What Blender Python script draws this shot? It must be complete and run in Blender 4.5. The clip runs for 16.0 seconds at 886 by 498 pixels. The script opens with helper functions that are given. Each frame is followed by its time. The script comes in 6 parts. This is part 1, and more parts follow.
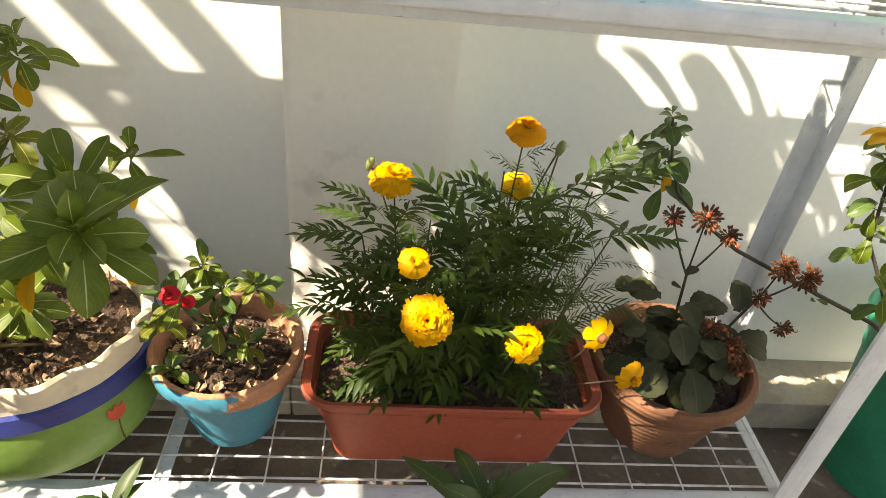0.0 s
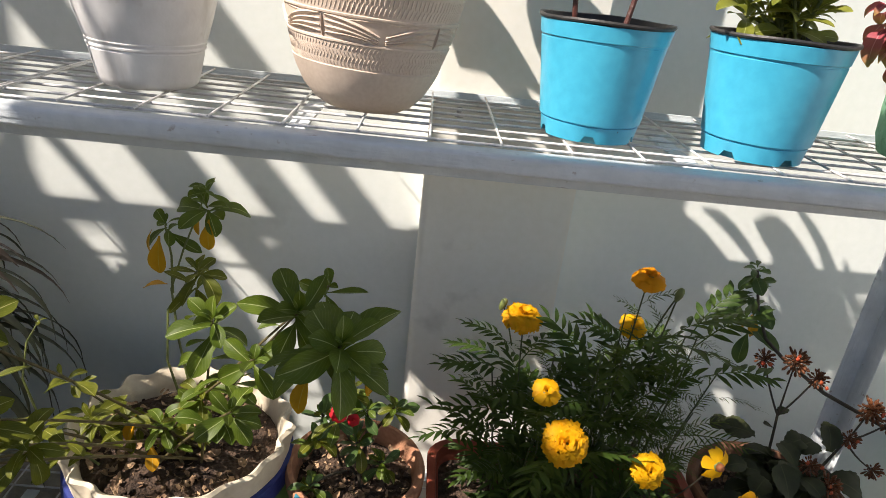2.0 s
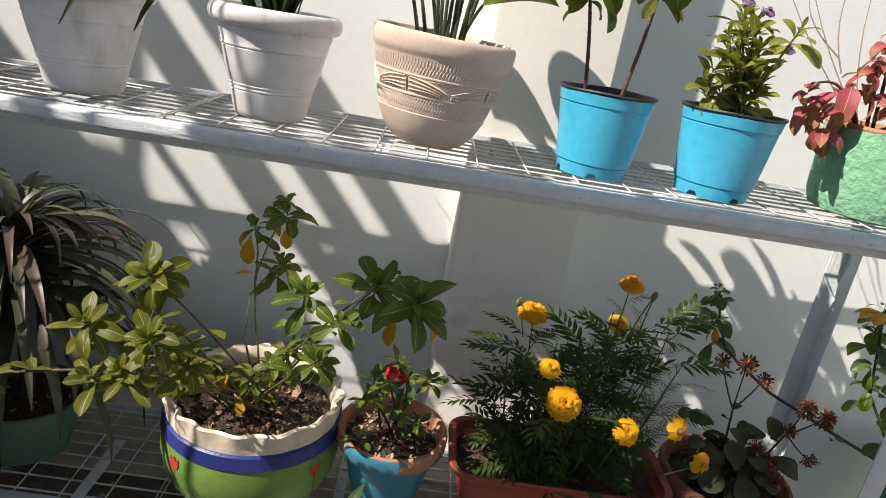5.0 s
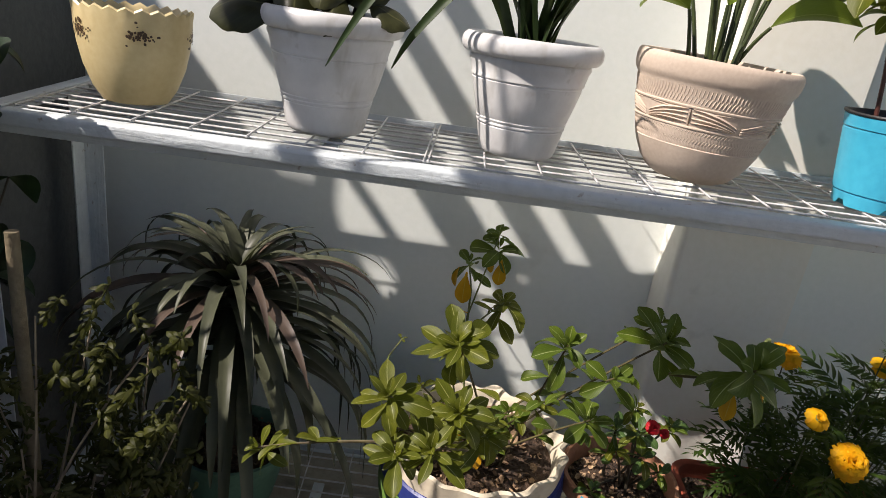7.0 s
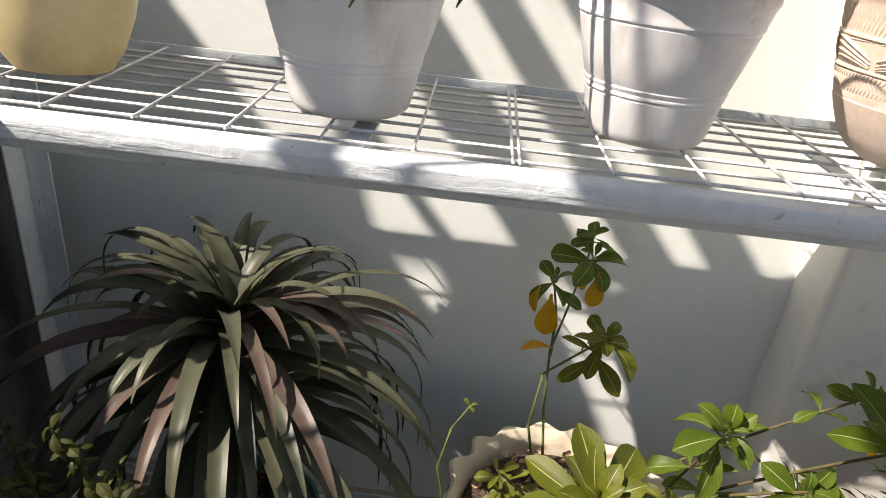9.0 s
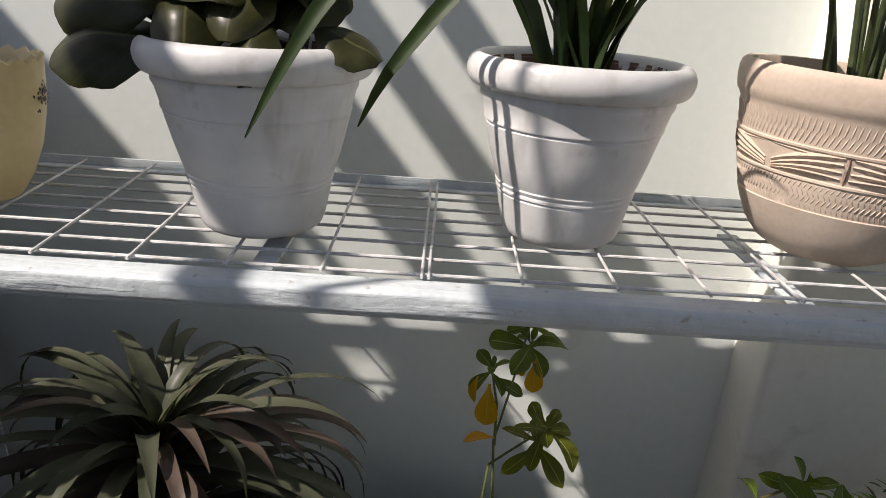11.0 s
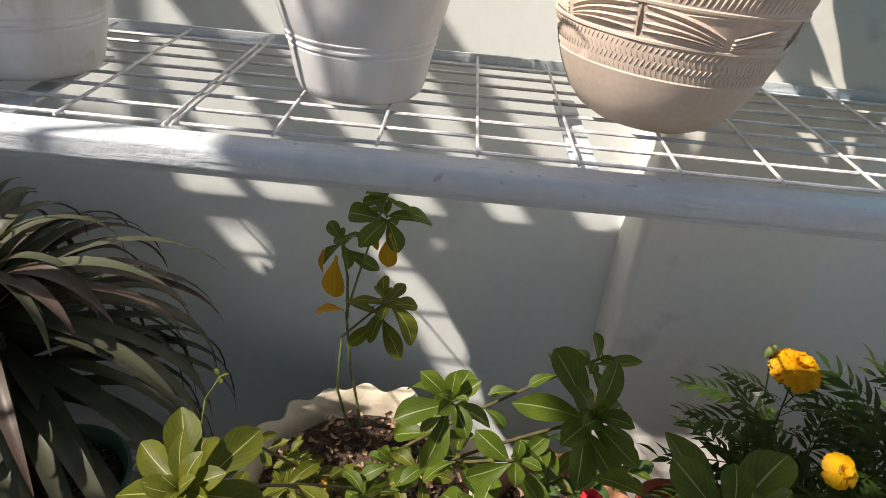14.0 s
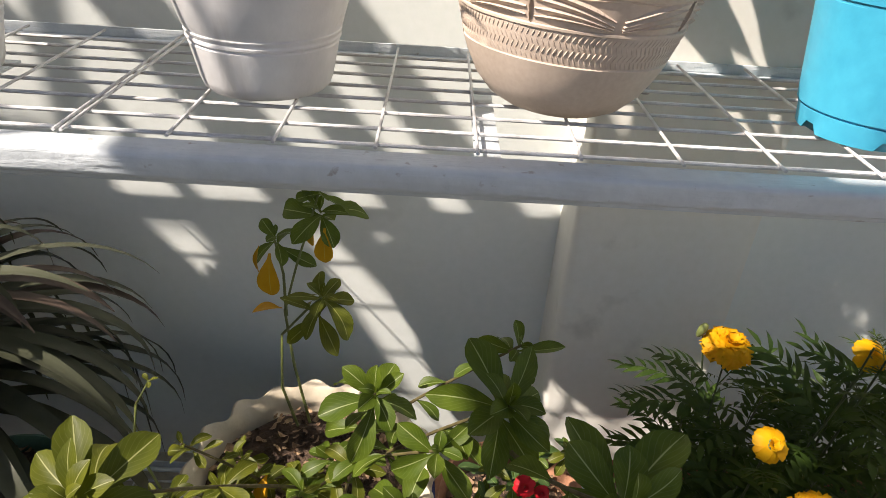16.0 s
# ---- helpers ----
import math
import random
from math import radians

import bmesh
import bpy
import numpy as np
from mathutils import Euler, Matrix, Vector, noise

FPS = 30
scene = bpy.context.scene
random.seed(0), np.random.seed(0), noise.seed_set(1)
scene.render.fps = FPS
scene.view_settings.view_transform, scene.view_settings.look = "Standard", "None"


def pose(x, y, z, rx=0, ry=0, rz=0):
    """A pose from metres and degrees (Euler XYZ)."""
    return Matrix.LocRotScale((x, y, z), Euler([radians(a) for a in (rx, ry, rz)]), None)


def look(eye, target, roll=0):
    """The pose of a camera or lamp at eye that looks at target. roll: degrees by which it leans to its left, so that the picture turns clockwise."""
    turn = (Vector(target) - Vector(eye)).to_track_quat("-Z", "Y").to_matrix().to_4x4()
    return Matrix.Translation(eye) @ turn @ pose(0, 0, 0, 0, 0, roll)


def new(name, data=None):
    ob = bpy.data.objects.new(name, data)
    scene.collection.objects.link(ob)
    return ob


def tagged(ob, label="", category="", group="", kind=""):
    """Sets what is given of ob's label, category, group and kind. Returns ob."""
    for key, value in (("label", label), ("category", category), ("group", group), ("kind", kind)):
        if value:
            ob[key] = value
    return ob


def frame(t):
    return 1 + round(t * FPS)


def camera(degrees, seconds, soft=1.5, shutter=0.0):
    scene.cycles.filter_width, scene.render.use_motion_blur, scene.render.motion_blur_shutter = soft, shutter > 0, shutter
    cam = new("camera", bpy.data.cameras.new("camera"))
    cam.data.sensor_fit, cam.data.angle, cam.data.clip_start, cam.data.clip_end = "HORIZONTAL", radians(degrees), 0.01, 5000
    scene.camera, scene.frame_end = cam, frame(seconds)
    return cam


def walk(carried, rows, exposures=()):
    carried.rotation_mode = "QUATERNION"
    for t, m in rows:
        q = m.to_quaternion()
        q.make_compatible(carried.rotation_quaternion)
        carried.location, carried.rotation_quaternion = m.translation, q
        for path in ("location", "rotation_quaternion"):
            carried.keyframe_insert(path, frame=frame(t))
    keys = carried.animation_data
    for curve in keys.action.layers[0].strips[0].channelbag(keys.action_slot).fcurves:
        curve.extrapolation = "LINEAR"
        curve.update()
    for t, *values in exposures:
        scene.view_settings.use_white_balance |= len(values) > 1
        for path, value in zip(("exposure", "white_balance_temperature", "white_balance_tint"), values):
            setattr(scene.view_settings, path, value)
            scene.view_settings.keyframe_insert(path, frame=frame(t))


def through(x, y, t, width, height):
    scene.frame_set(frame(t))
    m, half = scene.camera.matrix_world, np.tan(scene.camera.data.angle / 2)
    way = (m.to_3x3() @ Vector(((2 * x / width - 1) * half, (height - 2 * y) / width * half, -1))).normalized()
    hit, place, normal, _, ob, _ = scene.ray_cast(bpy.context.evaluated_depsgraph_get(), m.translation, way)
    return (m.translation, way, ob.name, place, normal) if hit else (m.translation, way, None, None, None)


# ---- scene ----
cam = camera(67.5, 16.0, soft=0.85)
PATH = [
    (0, (-0.03, 0.042, 1.317), (0.165, 1.663, 0.162), 7.0),
    (0.5, (-0.027, 0.061, 1.314), (0.136, 1.661, 0.125), 7.8),
    (1, (-0.033, 0.068, 1.313), (0.067, 1.683, 0.136), 8.8),
    (1.5, (-0.073, 0.017, 1.347), (0.065, 1.777, 0.407), 9.5),
    (1.7, (-0.138, -0.030, 1.349), (0.016, 1.772, 0.497), 9.0),
    (2, (-0.208, -0.088, 1.362), (-0.117, 1.75, 0.578), 6.5),
    (2.2, (-0.261, -0.148, 1.361), (-0.116, 1.696, 0.602), 6.2),
    (2.5, (-0.308, -0.191, 1.366), (-0.2, 1.674, 0.653), 7.0),
    (2.7, (-0.333, -0.228, 1.380), (-0.270, 1.677, 0.774), 7.9),
    (3, (-0.349, -0.268, 1.402), (-0.438, 1.635, 0.79), 7.2),
    (3.2, (-0.339, -0.318, 1.405), (-0.501, 1.585, 0.811), 7.2),
    (3.5, (-0.294, -0.371, 1.41), (-0.332, 1.523, 0.771), 6.8),
    (3.7, (-0.275, -0.42, 1.404), (-0.219, 1.486, 0.8), 6.3),
    (5.8, (-0.356, -0.4, 1.401), (-0.274, 1.477, 0.715), 10.5),
    (6, (-0.448, -0.385, 1.402), (-0.377, 1.497, 0.727), 9.0),
    (6.5, (-0.639, -0.328, 1.405), (-0.609, 1.562, 0.754), 8.1),
    (7, (-0.71, -0.302, 1.406), (-0.713, 1.57, 0.702), 7.9),
    (7.2, (-0.735, -0.287, 1.392), (-0.717, 1.571, 0.654), 8.1),
    (7.5, (-0.765, -0.253, 1.37), (-0.825, 1.588, 0.59), 8.1),
    (8, (-0.798, -0.102, 1.319), (-0.932, 1.617, 0.305), 9.8),
    (8.2, (-0.802, -0.016, 1.327), (-0.892, 1.752, 0.398), 9.8),
    (10.3, (-0.806, 0.154, 1.406), (-0.886, 1.948, 0.526), 3.6),
    (10.5, (-0.783, 0.153, 1.411), (-0.843, 1.948, 0.53), 4.0),
    (11, (-0.751, 0.147, 1.426), (-0.726, 2.004, 0.684), 4.0),
    (11.5, (-0.758, 0.149, 1.445), (-0.724, 2.024, 0.749), 3.5),
    (12, (-0.792, 0.149, 1.43), (-0.621, 1.972, 0.625), 4.5),
    (12.5, (-0.808, 0.152, 1.404), (-0.422, 1.893, 0.499), 7.4),
    (13, (-0.776, 0.175, 1.402), (-0.411, 1.891, 0.442), 8.8),
    (13.5, (-0.617, 0.204, 1.393), (-0.503, 1.92, 0.373), 8.2),
    (14, (-0.499, 0.18, 1.39), (-0.503, 1.897, 0.365), 5.5),
    (14.5, (-0.45, 0.16, 1.389), (-0.388, 1.86, 0.336), 5.5),
    (15, (-0.448, 0.162, 1.385), (-0.378, 1.843, 0.303), 4.5),
    (15.5, (-0.437, 0.187, 1.404), (-0.433, 1.857, 0.304), 3.5),
    (16, (-0.425, 0.186, 1.395), (-0.382, 1.89, 0.349), 3.9),
]
EXPOSURES = [(0.0, 1.83, 7950, 13), (1.0, 1.83, 8050, 13), (1.5, 1.09, 7020, 16), (2.0, 0.82, 6640, 15), (2.5, 0.75, 6570, 15), (3.0, 0.48, 6540, 16), (3.5, 0.42, 6520, 16), (3.7, 0.44, 6520, 16), (5.8, 0.66, 6600, 16), (6.0, 0.64, 6600, 16), (6.5, 0.46, 6520, 16), (7.0, 0.39, 6520, 16), (7.5, 0.49, 6570, 16), (8.0, 1.35, 6820, 16), (8.2, 1.3, 6820, 16), (10.5, 0.26, 6570, 16), (11.0, 0.17, 6520, 16), (11.5, 0.0, 6470, 16), (12.5, 0.16, 6470, 16), (14.0, 0.57, 6620, 16), (14.5, 0.72, 6720, 16), (15.5, 0.69, 6700, 16), (16.0, 0.74, 6720, 16)]
walk(cam, [(t, look(eye, target, roll)) for t, eye, target, roll in PATH], EXPOSURES)

# ---- sun and sky ----
SUN = Vector((2.1, 1.0, -2.6)).normalized()
sun = new("sun", bpy.data.lights.new("sun", "SUN"))
sun.data.energy, sun.data.angle, sun.data.color = 5.0, radians(0.55), (1.0, 0.93, 0.82)
sun.matrix_world = look((-4, -2, 6), Vector((-4, -2, 6)) + SUN)
world = bpy.data.worlds.new("sky")
scene.world = world
world.use_nodes = True
wn = world.node_tree
sky = wn.nodes.new("ShaderNodeTexSky")
sky.sky_type, sky.sun_disc = "NISHITA", False
sky.sun_elevation, sky.sun_rotation = math.asin(-SUN.z), math.atan2(-SUN.x, -SUN.y)
wn.links.new(sky.outputs[0], wn.nodes["Background"].inputs[0])
wn.nodes["Background"].inputs[1].default_value = 0.06


# ---- helpers ----
def tree(name):
    m = bpy.data.materials.new(name)
    m.use_nodes = True
    return m, m.node_tree.nodes, m.node_tree.links, m.node_tree.nodes["Principled BSDF"]


def mixed(n, l, fac, a, b, mode="MIX"):
    x = n.new("ShaderNodeMix")
    x.data_type, x.blend_type = "RGBA", mode
    for sock, v in ((x.inputs[0], fac), (x.inputs[6], a), (x.inputs[7], b)):
        if isinstance(v, bpy.types.NodeSocket):
            l.new(v, sock)
        elif isinstance(v, (int, float)):
            sock.default_value = v
        else:
            sock.default_value = (*v[:3], 1)
    return x.outputs[2]


def grain(n, l, scale, lo, hi, detail=6.0, coords="Object", stretch=(1, 1, 1)):
    tc, mp, tx, rp = (n.new(k) for k in ("ShaderNodeTexCoord", "ShaderNodeMapping", "ShaderNodeTexNoise", "ShaderNodeMapRange"))
    mp.inputs[3].default_value = stretch
    tx.inputs["Scale"].default_value, tx.inputs["Detail"].default_value = scale, detail
    rp.inputs[1].default_value, rp.inputs[2].default_value = lo, hi
    l.new(tc.outputs[coords], mp.inputs[0])
    l.new(mp.outputs[0], tx.inputs["Vector"])
    l.new(tx.outputs[0], rp.inputs[0])
    return rp.outputs[0]


def relief(n, l, b, height, strength, distance):
    bp = n.new("ShaderNodeBump")
    bp.inputs["Strength"].default_value, bp.inputs["Distance"].default_value = strength, distance
    l.new(height, bp.inputs["Height"])
    l.new(bp.outputs[0], b.inputs["Normal"])


def stuff(name, base, other, scale=9.0, lo=0.35, hi=0.7, rough=0.6, fine=120.0, bump=0.25, depth=0.002, spots=None, spot=(0.62, 0.72, 18.0), metal=0.0, coords="Object"):
    """A mottled matter: two colours, fine relief and, if given, worn spots of a third colour."""
    m, n, l, b = tree(name)
    col = mixed(n, l, grain(n, l, scale, lo, hi, coords=coords), base, other)
    f = grain(n, l, fine, 0.3, 0.7, 4.0, coords)
    col = mixed(n, l, 0.18, col, mixed(n, l, f, (0.25, 0.25, 0.25), (0.9, 0.9, 0.9)), "SOFT_LIGHT")
    if spots:
        col = mixed(n, l, grain(n, l, spot[2], spot[0], spot[1], 8.0, coords), col, spots)
    l.new(col, b.inputs["Base Color"])
    b.inputs["Roughness"].default_value, b.inputs["Metallic"].default_value = rough, metal
    relief(n, l, b, f, bump, depth)
    return m


def foliage(name, base, other, vein=None, rough=0.45, through=0.35, edge=None):
    """A leaf: colour varies from leaf to leaf and along it; light shines through."""
    m, n, l, b = tree(name)
    info = n.new("ShaderNodeObjectInfo")
    isl = n.new("ShaderNodeNewGeometry")
    add = n.new("ShaderNodeMath")
    add.operation = "ADD"
    l.new(info.outputs["Random"], add.inputs[0])
    l.new(isl.outputs["Random Per Island"], add.inputs[1])
    half = n.new("ShaderNodeMath")
    half.operation = "MULTIPLY"
    half.inputs[1].default_value = 0.5
    l.new(add.outputs[0], half.inputs[0])
    col = mixed(n, l, half.outputs[0], base, other)
    col = mixed(n, l, grain(n, l, 38.0, 0.35, 0.75), col, [c * 0.72 for c in base])
    uv = n.new("ShaderNodeUVMap")
    sep = n.new("ShaderNodeSeparateXYZ")
    l.new(uv.outputs[0], sep.inputs[0])
    if vein:
        off = n.new("ShaderNodeMath")
        off.operation = "SUBTRACT"
        off.inputs[1].default_value = 0.5
        l.new(sep.outputs[0], off.inputs[0])
        ab = n.new("ShaderNodeMath")
        ab.operation = "ABSOLUTE"
        l.new(off.outputs[0], ab.inputs[0])
        mr = n.new("ShaderNodeMapRange")
        mr.inputs[1].default_value, mr.inputs[2].default_value, mr.inputs[3].default_value, mr.inputs[4].default_value = 0.008, 0.028, 0.8, 0.0
        l.new(ab.outputs[0], mr.inputs[0])
        run = n.new("ShaderNodeMath")
        run.operation = "MULTIPLY_ADD"
        run.inputs[1].default_value = -7.0
        l.new(ab.outputs[0], run.inputs[0])
        along = n.new("ShaderNodeMath")
        along.operation = "MULTIPLY"
        along.inputs[1].default_value = 8.0
        l.new(sep.outputs[1], along.inputs[0])
        l.new(along.outputs[0], run.inputs[2])
        saw = n.new("ShaderNodeMath")
        saw.operation = "PINGPONG"
        saw.inputs[1].default_value = 0.5
        l.new(run.outputs[0], saw.inputs[0])
        sv = n.new("ShaderNodeMapRange")
        sv.inputs[1].default_value, sv.inputs[2].default_value, sv.inputs[3].default_value, sv.inputs[4].default_value = 0.02, 0.10, 0.10, 0.0
        l.new(saw.outputs[0], sv.inputs[0])
        col = mixed(n, l, sv.outputs[0], col, vein)
        col = mixed(n, l, mr.outputs[0], col, vein)
    if edge:
        mr = n.new("ShaderNodeMapRange")
        mr.inputs[1].default_value, mr.inputs[2].default_value = 0.55, 1.0
        l.new(sep.outputs[1], mr.inputs[0])
        col = mixed(n, l, mr.outputs[0], col, edge)
    l.new(col, b.inputs["Base Color"])
    b.inputs["Roughness"].default_value = rough
    b.inputs["Specular IOR Level"].default_value = 0.28
    f = grain(n, l, 160.0, 0.3, 0.7, 3.0)
    relief(n, l, b, f, 0.07, 0.001)
    tr = n.new("ShaderNodeBsdfTranslucent")
    l.new(mixed(n, l, 0.28, col, (0.30, 0.38, 0.03)), tr.inputs[0])
    mx = n.new("ShaderNodeMixShader")
    mx.inputs[0].default_value = through
    l.new(b.outputs[0], mx.inputs[1])
    l.new(tr.outputs[0], mx.inputs[2])
    l.new(mx.outputs[0], n["Material Output"].inputs[0])
    return m


def solid(name, bm, material, smooth=True):
    me = bpy.data.meshes.new(name)
    bm.to_mesh(me)
    bm.free()
    for mat in material if isinstance(material, (list, tuple)) else [material]:
        me.materials.append(mat)
    if smooth:
        me.shade_smooth()
        me.set_sharp_from_angle(angle=radians(38))
    return me


def part(name, bm, material, parent=None, label="", m=None, smooth=True):
    ob = new(name, bm if isinstance(bm, bpy.types.Mesh) else solid(name, bm, material, smooth))
    ob.parent = parent
    if m is not None:
        ob.matrix_basis = m
    return tagged(ob, label)


def thing(name, place, label, category, group="", kind="", turn=0.0, tilt=(0, 0)):
    ob = new(name)
    ob.empty_display_size = 0.05
    ob.matrix_basis = pose(*place, tilt[0], tilt[1], turn)
    return tagged(ob, label, category, group, kind)


def block(lo, hi, bevel=0.0, bm=None):
    bm = bm or bmesh.new()
    made = bmesh.ops.create_cube(bm, size=1.0)["verts"]
    for v in made:
        v.co = Vector([lo[i] + (v.co[i] + 0.5) * (hi[i] - lo[i]) for i in range(3)])
    if bevel:
        edges = {e for v in made for e in v.link_edges}
        bmesh.ops.bevel(bm, geom=list(edges), offset=bevel, segments=2, profile=0.6, affect="EDGES")
    return bm


def lathe(profile, seg=56, wave=None, squash=1.0, bm=None):
    """Turns a profile of (radius, height) round z; wave(angle, row) gives a change (radius, height)."""
    bm = bm or bmesh.new()
    rings = []
    for r, (rad, z) in enumerate(profile):
        ring = []
        for k in range(seg):
            a = 2 * math.pi * k / seg
            dr, dz = wave(a, r) if wave else (0, 0)
            ring.append(bm.verts.new(((rad + dr) * math.cos(a), squash * (rad + dr) * math.sin(a), z + dz)))
        rings.append(ring)
    for lo, hi in zip(rings, rings[1:]):
        for k in range(seg):
            bm.faces.new((lo[k], lo[(k + 1) % seg], hi[(k + 1) % seg], hi[k]))
    return bm, rings


def capped(profile, seg=56, wave=None, squash=1.0):
    bm, rings = lathe(profile, seg, wave, squash)
    bm.faces.new(list(reversed(rings[0])))
    return bm


def tube(points, r0, r1, seg=7, bm=None):
    """A tapered stem along points."""
    bm = bm or bmesh.new()
    pts = [Vector(p) for p in points]
    rings = []
    for i, p in enumerate(pts):
        d = (pts[min(i + 1, len(pts) - 1)] - pts[max(i - 1, 0)]).normalized()
        s = d.cross(Vector((0.31, 0.17, 0.93))).normalized()
        if s.length < 0.1:
            s = Vector((1, 0, 0))
        u = d.cross(s)
        rad = r0 + (r1 - r0) * i / max(1, len(pts) - 1)
        rings.append([bm.verts.new(p + rad * (math.cos(2 * math.pi * k / seg) * s + math.sin(2 * math.pi * k / seg) * u)) for k in range(seg)])
    for lo, hi in zip(rings, rings[1:]):
        for k in range(seg):
            bm.faces.new((lo[k], lo[(k + 1) % seg], hi[(k + 1) % seg], hi[k]))
    bm.faces.new(list(reversed(rings[0])))
    bm.faces.new(rings[-1])
    return bm


def arc(a, b, bow, n=7, up=(0, 0, 1)):
    """Points from a to b, bowed by that much along up."""
    a, b, up = Vector(a), Vector(b), Vector(up)
    return [a.lerp(b, i / n) + up * bow * 4 * (i / n) * (1 - i / n) for i in range(n + 1)]


# ---- materials ----
PLASTER = stuff("wall_plaster", (0.84, 0.875, 0.84), (0.77, 0.815, 0.79), 2.2, 0.3, 0.75, 0.85, 60.0, 0.10, 0.002, (0.67, 0.69, 0.66), (0.66, 0.8, 5.0))
PLASTER_WARM = stuff("pier_plaster", (0.85, 0.84, 0.77), (0.79, 0.78, 0.715), 2.5, 0.3, 0.75, 0.85, 60.0, 0.10, 0.002, (0.5, 0.49, 0.43), (0.66, 0.8, 6.0))
PLINTH = stuff("plinth_plaster", (0.46, 0.43, 0.35), (0.30, 0.27, 0.21), 7.0, 0.3, 0.7, 0.9, 90.0, 0.5, 0.004, (0.3, 0.28, 0.23), (0.58, 0.72, 9.0))
CEMENT = stuff("floor_cement", (0.145, 0.118, 0.09), (0.09, 0.072, 0.054), 6.0, 0.3, 0.7, 0.9, 80.0, 0.6, 0.004, (0.27, 0.24, 0.2), (0.62, 0.7, 26.0))
PAINT = stuff("white_rack_paint", (0.67, 0.72, 0.745), (0.55, 0.60, 0.625), 16.0, 0.3, 0.75, 0.46, 70.0, 0.3, 0.0012, (0.42, 0.41, 0.4), (0.66, 0.71, 55.0))
n, l = PAINT.node_tree.nodes, PAINT.node_tree.links
flake = mixed(n, l, 0.5, grain(n, l, 70.0, 0.3, 0.7, 4.0), grain(n, l, 60.0, 0.46, 0.58, 5.0, stretch=(0.1, 1, 1)))
relief(n, l, n["Principled BSDF"], flake, 0.62, 0.0022)
bs = n["Principled BSDF"]
l.new(mixed(n, l, grain(n, l, 120.0, 0.69, 0.74, 6.0, stretch=(0.2, 1, 1)), bs.inputs["Base Color"].links[0].from_socket, (0.38, 0.37, 0.37)), bs.inputs["Base Color"])
WIRE = stuff("wire_paint", (0.74, 0.74, 0.74), (0.5, 0.49, 0.48), 26.0, 0.35, 0.62, 0.5, 160.0, 0.6, 0.001, (0.10, 0.085, 0.075), (0.66, 0.7, 48.0))
WHITE_POT = stuff("white_plastic", (0.73, 0.725, 0.72), (0.55, 0.545, 0.545), 9.0, 0.32, 0.7, 0.38, 45.0, 0.28, 0.0014, (0.50, 0.48, 0.45), (0.64, 0.74, 24.0))
n, l = WHITE_POT.node_tree.nodes, WHITE_POT.node_tree.links
bs = n["Principled BSDF"]
l.new(mixed(n, l, grain(n, l, 34.0, 0.56, 0.78, 5.0, stretch=(1, 1, 0.12)), bs.inputs["Base Color"].links[0].from_socket, (0.5, 0.485, 0.46)), bs.inputs["Base Color"])
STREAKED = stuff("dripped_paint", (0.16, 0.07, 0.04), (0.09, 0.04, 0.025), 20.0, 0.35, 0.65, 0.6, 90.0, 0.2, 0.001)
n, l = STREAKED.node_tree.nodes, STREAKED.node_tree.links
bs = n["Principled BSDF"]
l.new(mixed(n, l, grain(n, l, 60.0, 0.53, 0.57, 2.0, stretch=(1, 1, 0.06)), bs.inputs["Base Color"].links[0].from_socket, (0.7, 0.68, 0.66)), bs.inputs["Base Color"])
CREAM = stuff("cream_glaze", (0.74, 0.60, 0.32), (0.66, 0.52, 0.26), 8.0, 0.3, 0.7, 0.4, 90.0, 0.1, 0.001)
TERRA_PALE = stuff("pale_terracotta", (0.655, 0.535, 0.435), (0.565, 0.455, 0.365), 11.0, 0.3, 0.7, 0.85, 180.0, 0.08, 0.0008, (0.72, 0.61, 0.52), (0.66, 0.78, 14.0))
CYAN = stuff("cyan_paint", (0.06, 0.46, 0.67), (0.042, 0.385, 0.585), 10.0, 0.3, 0.7, 0.36, 70.0, 0.22, 0.001, (0.015, 0.02, 0.025), (0.735, 0.745, 42.0))
BLACK = stuff("black_plastic", (0.02, 0.02, 0.022), (0.035, 0.033, 0.03), 14.0, rough=0.5)
MINT = stuff("mint_cement_paint", (0.22, 0.48, 0.29), (0.17, 0.40, 0.24), 9.0, 0.3, 0.7, 0.8, 70.0, 0.8, 0.003, (0.5, 0.55, 0.4), (0.68, 0.74, 30.0))
LIME = stuff("lime_paint", (0.165, 0.29, 0.06), (0.115, 0.215, 0.045), 5.0, 0.3, 0.7, 0.5, 70.0, 0.2, 0.0015, (0.15, 0.25, 0.08), (0.68, 0.76, 16.0))
NAVY = stuff("navy_paint", (0.02, 0.03, 0.16), (0.03, 0.045, 0.2), 12.0, rough=0.4, bump=0.15)
IVORY = stuff("ivory_paint", (0.66, 0.585, 0.45), (0.56, 0.48, 0.36), 9.0, 0.3, 0.7, 0.6, 90.0, 0.3, 0.0015, (0.42, 0.33, 0.22), (0.62, 0.74, 20.0))
TERRA = stuff("terracotta", (0.27, 0.115, 0.052), (0.19, 0.078, 0.037), 10.0, 0.3, 0.7, 0.85, 140.0, 0.4, 0.002, (0.42, 0.24, 0.15), (0.64, 0.76, 13.0))
TERRA_COMBED = stuff("combed_terracotta", (0.215, 0.10, 0.05), (0.135, 0.062, 0.034), 10.0, 0.3, 0.7, 0.88, 140.0, 0.4, 0.002, (0.33, 0.20, 0.13), (0.64, 0.76, 13.0))
n, l = TERRA_COMBED.node_tree.nodes, TERRA_COMBED.node_tree.links
comb = n.new("ShaderNodeTexWave")
comb.bands_direction = "Z"
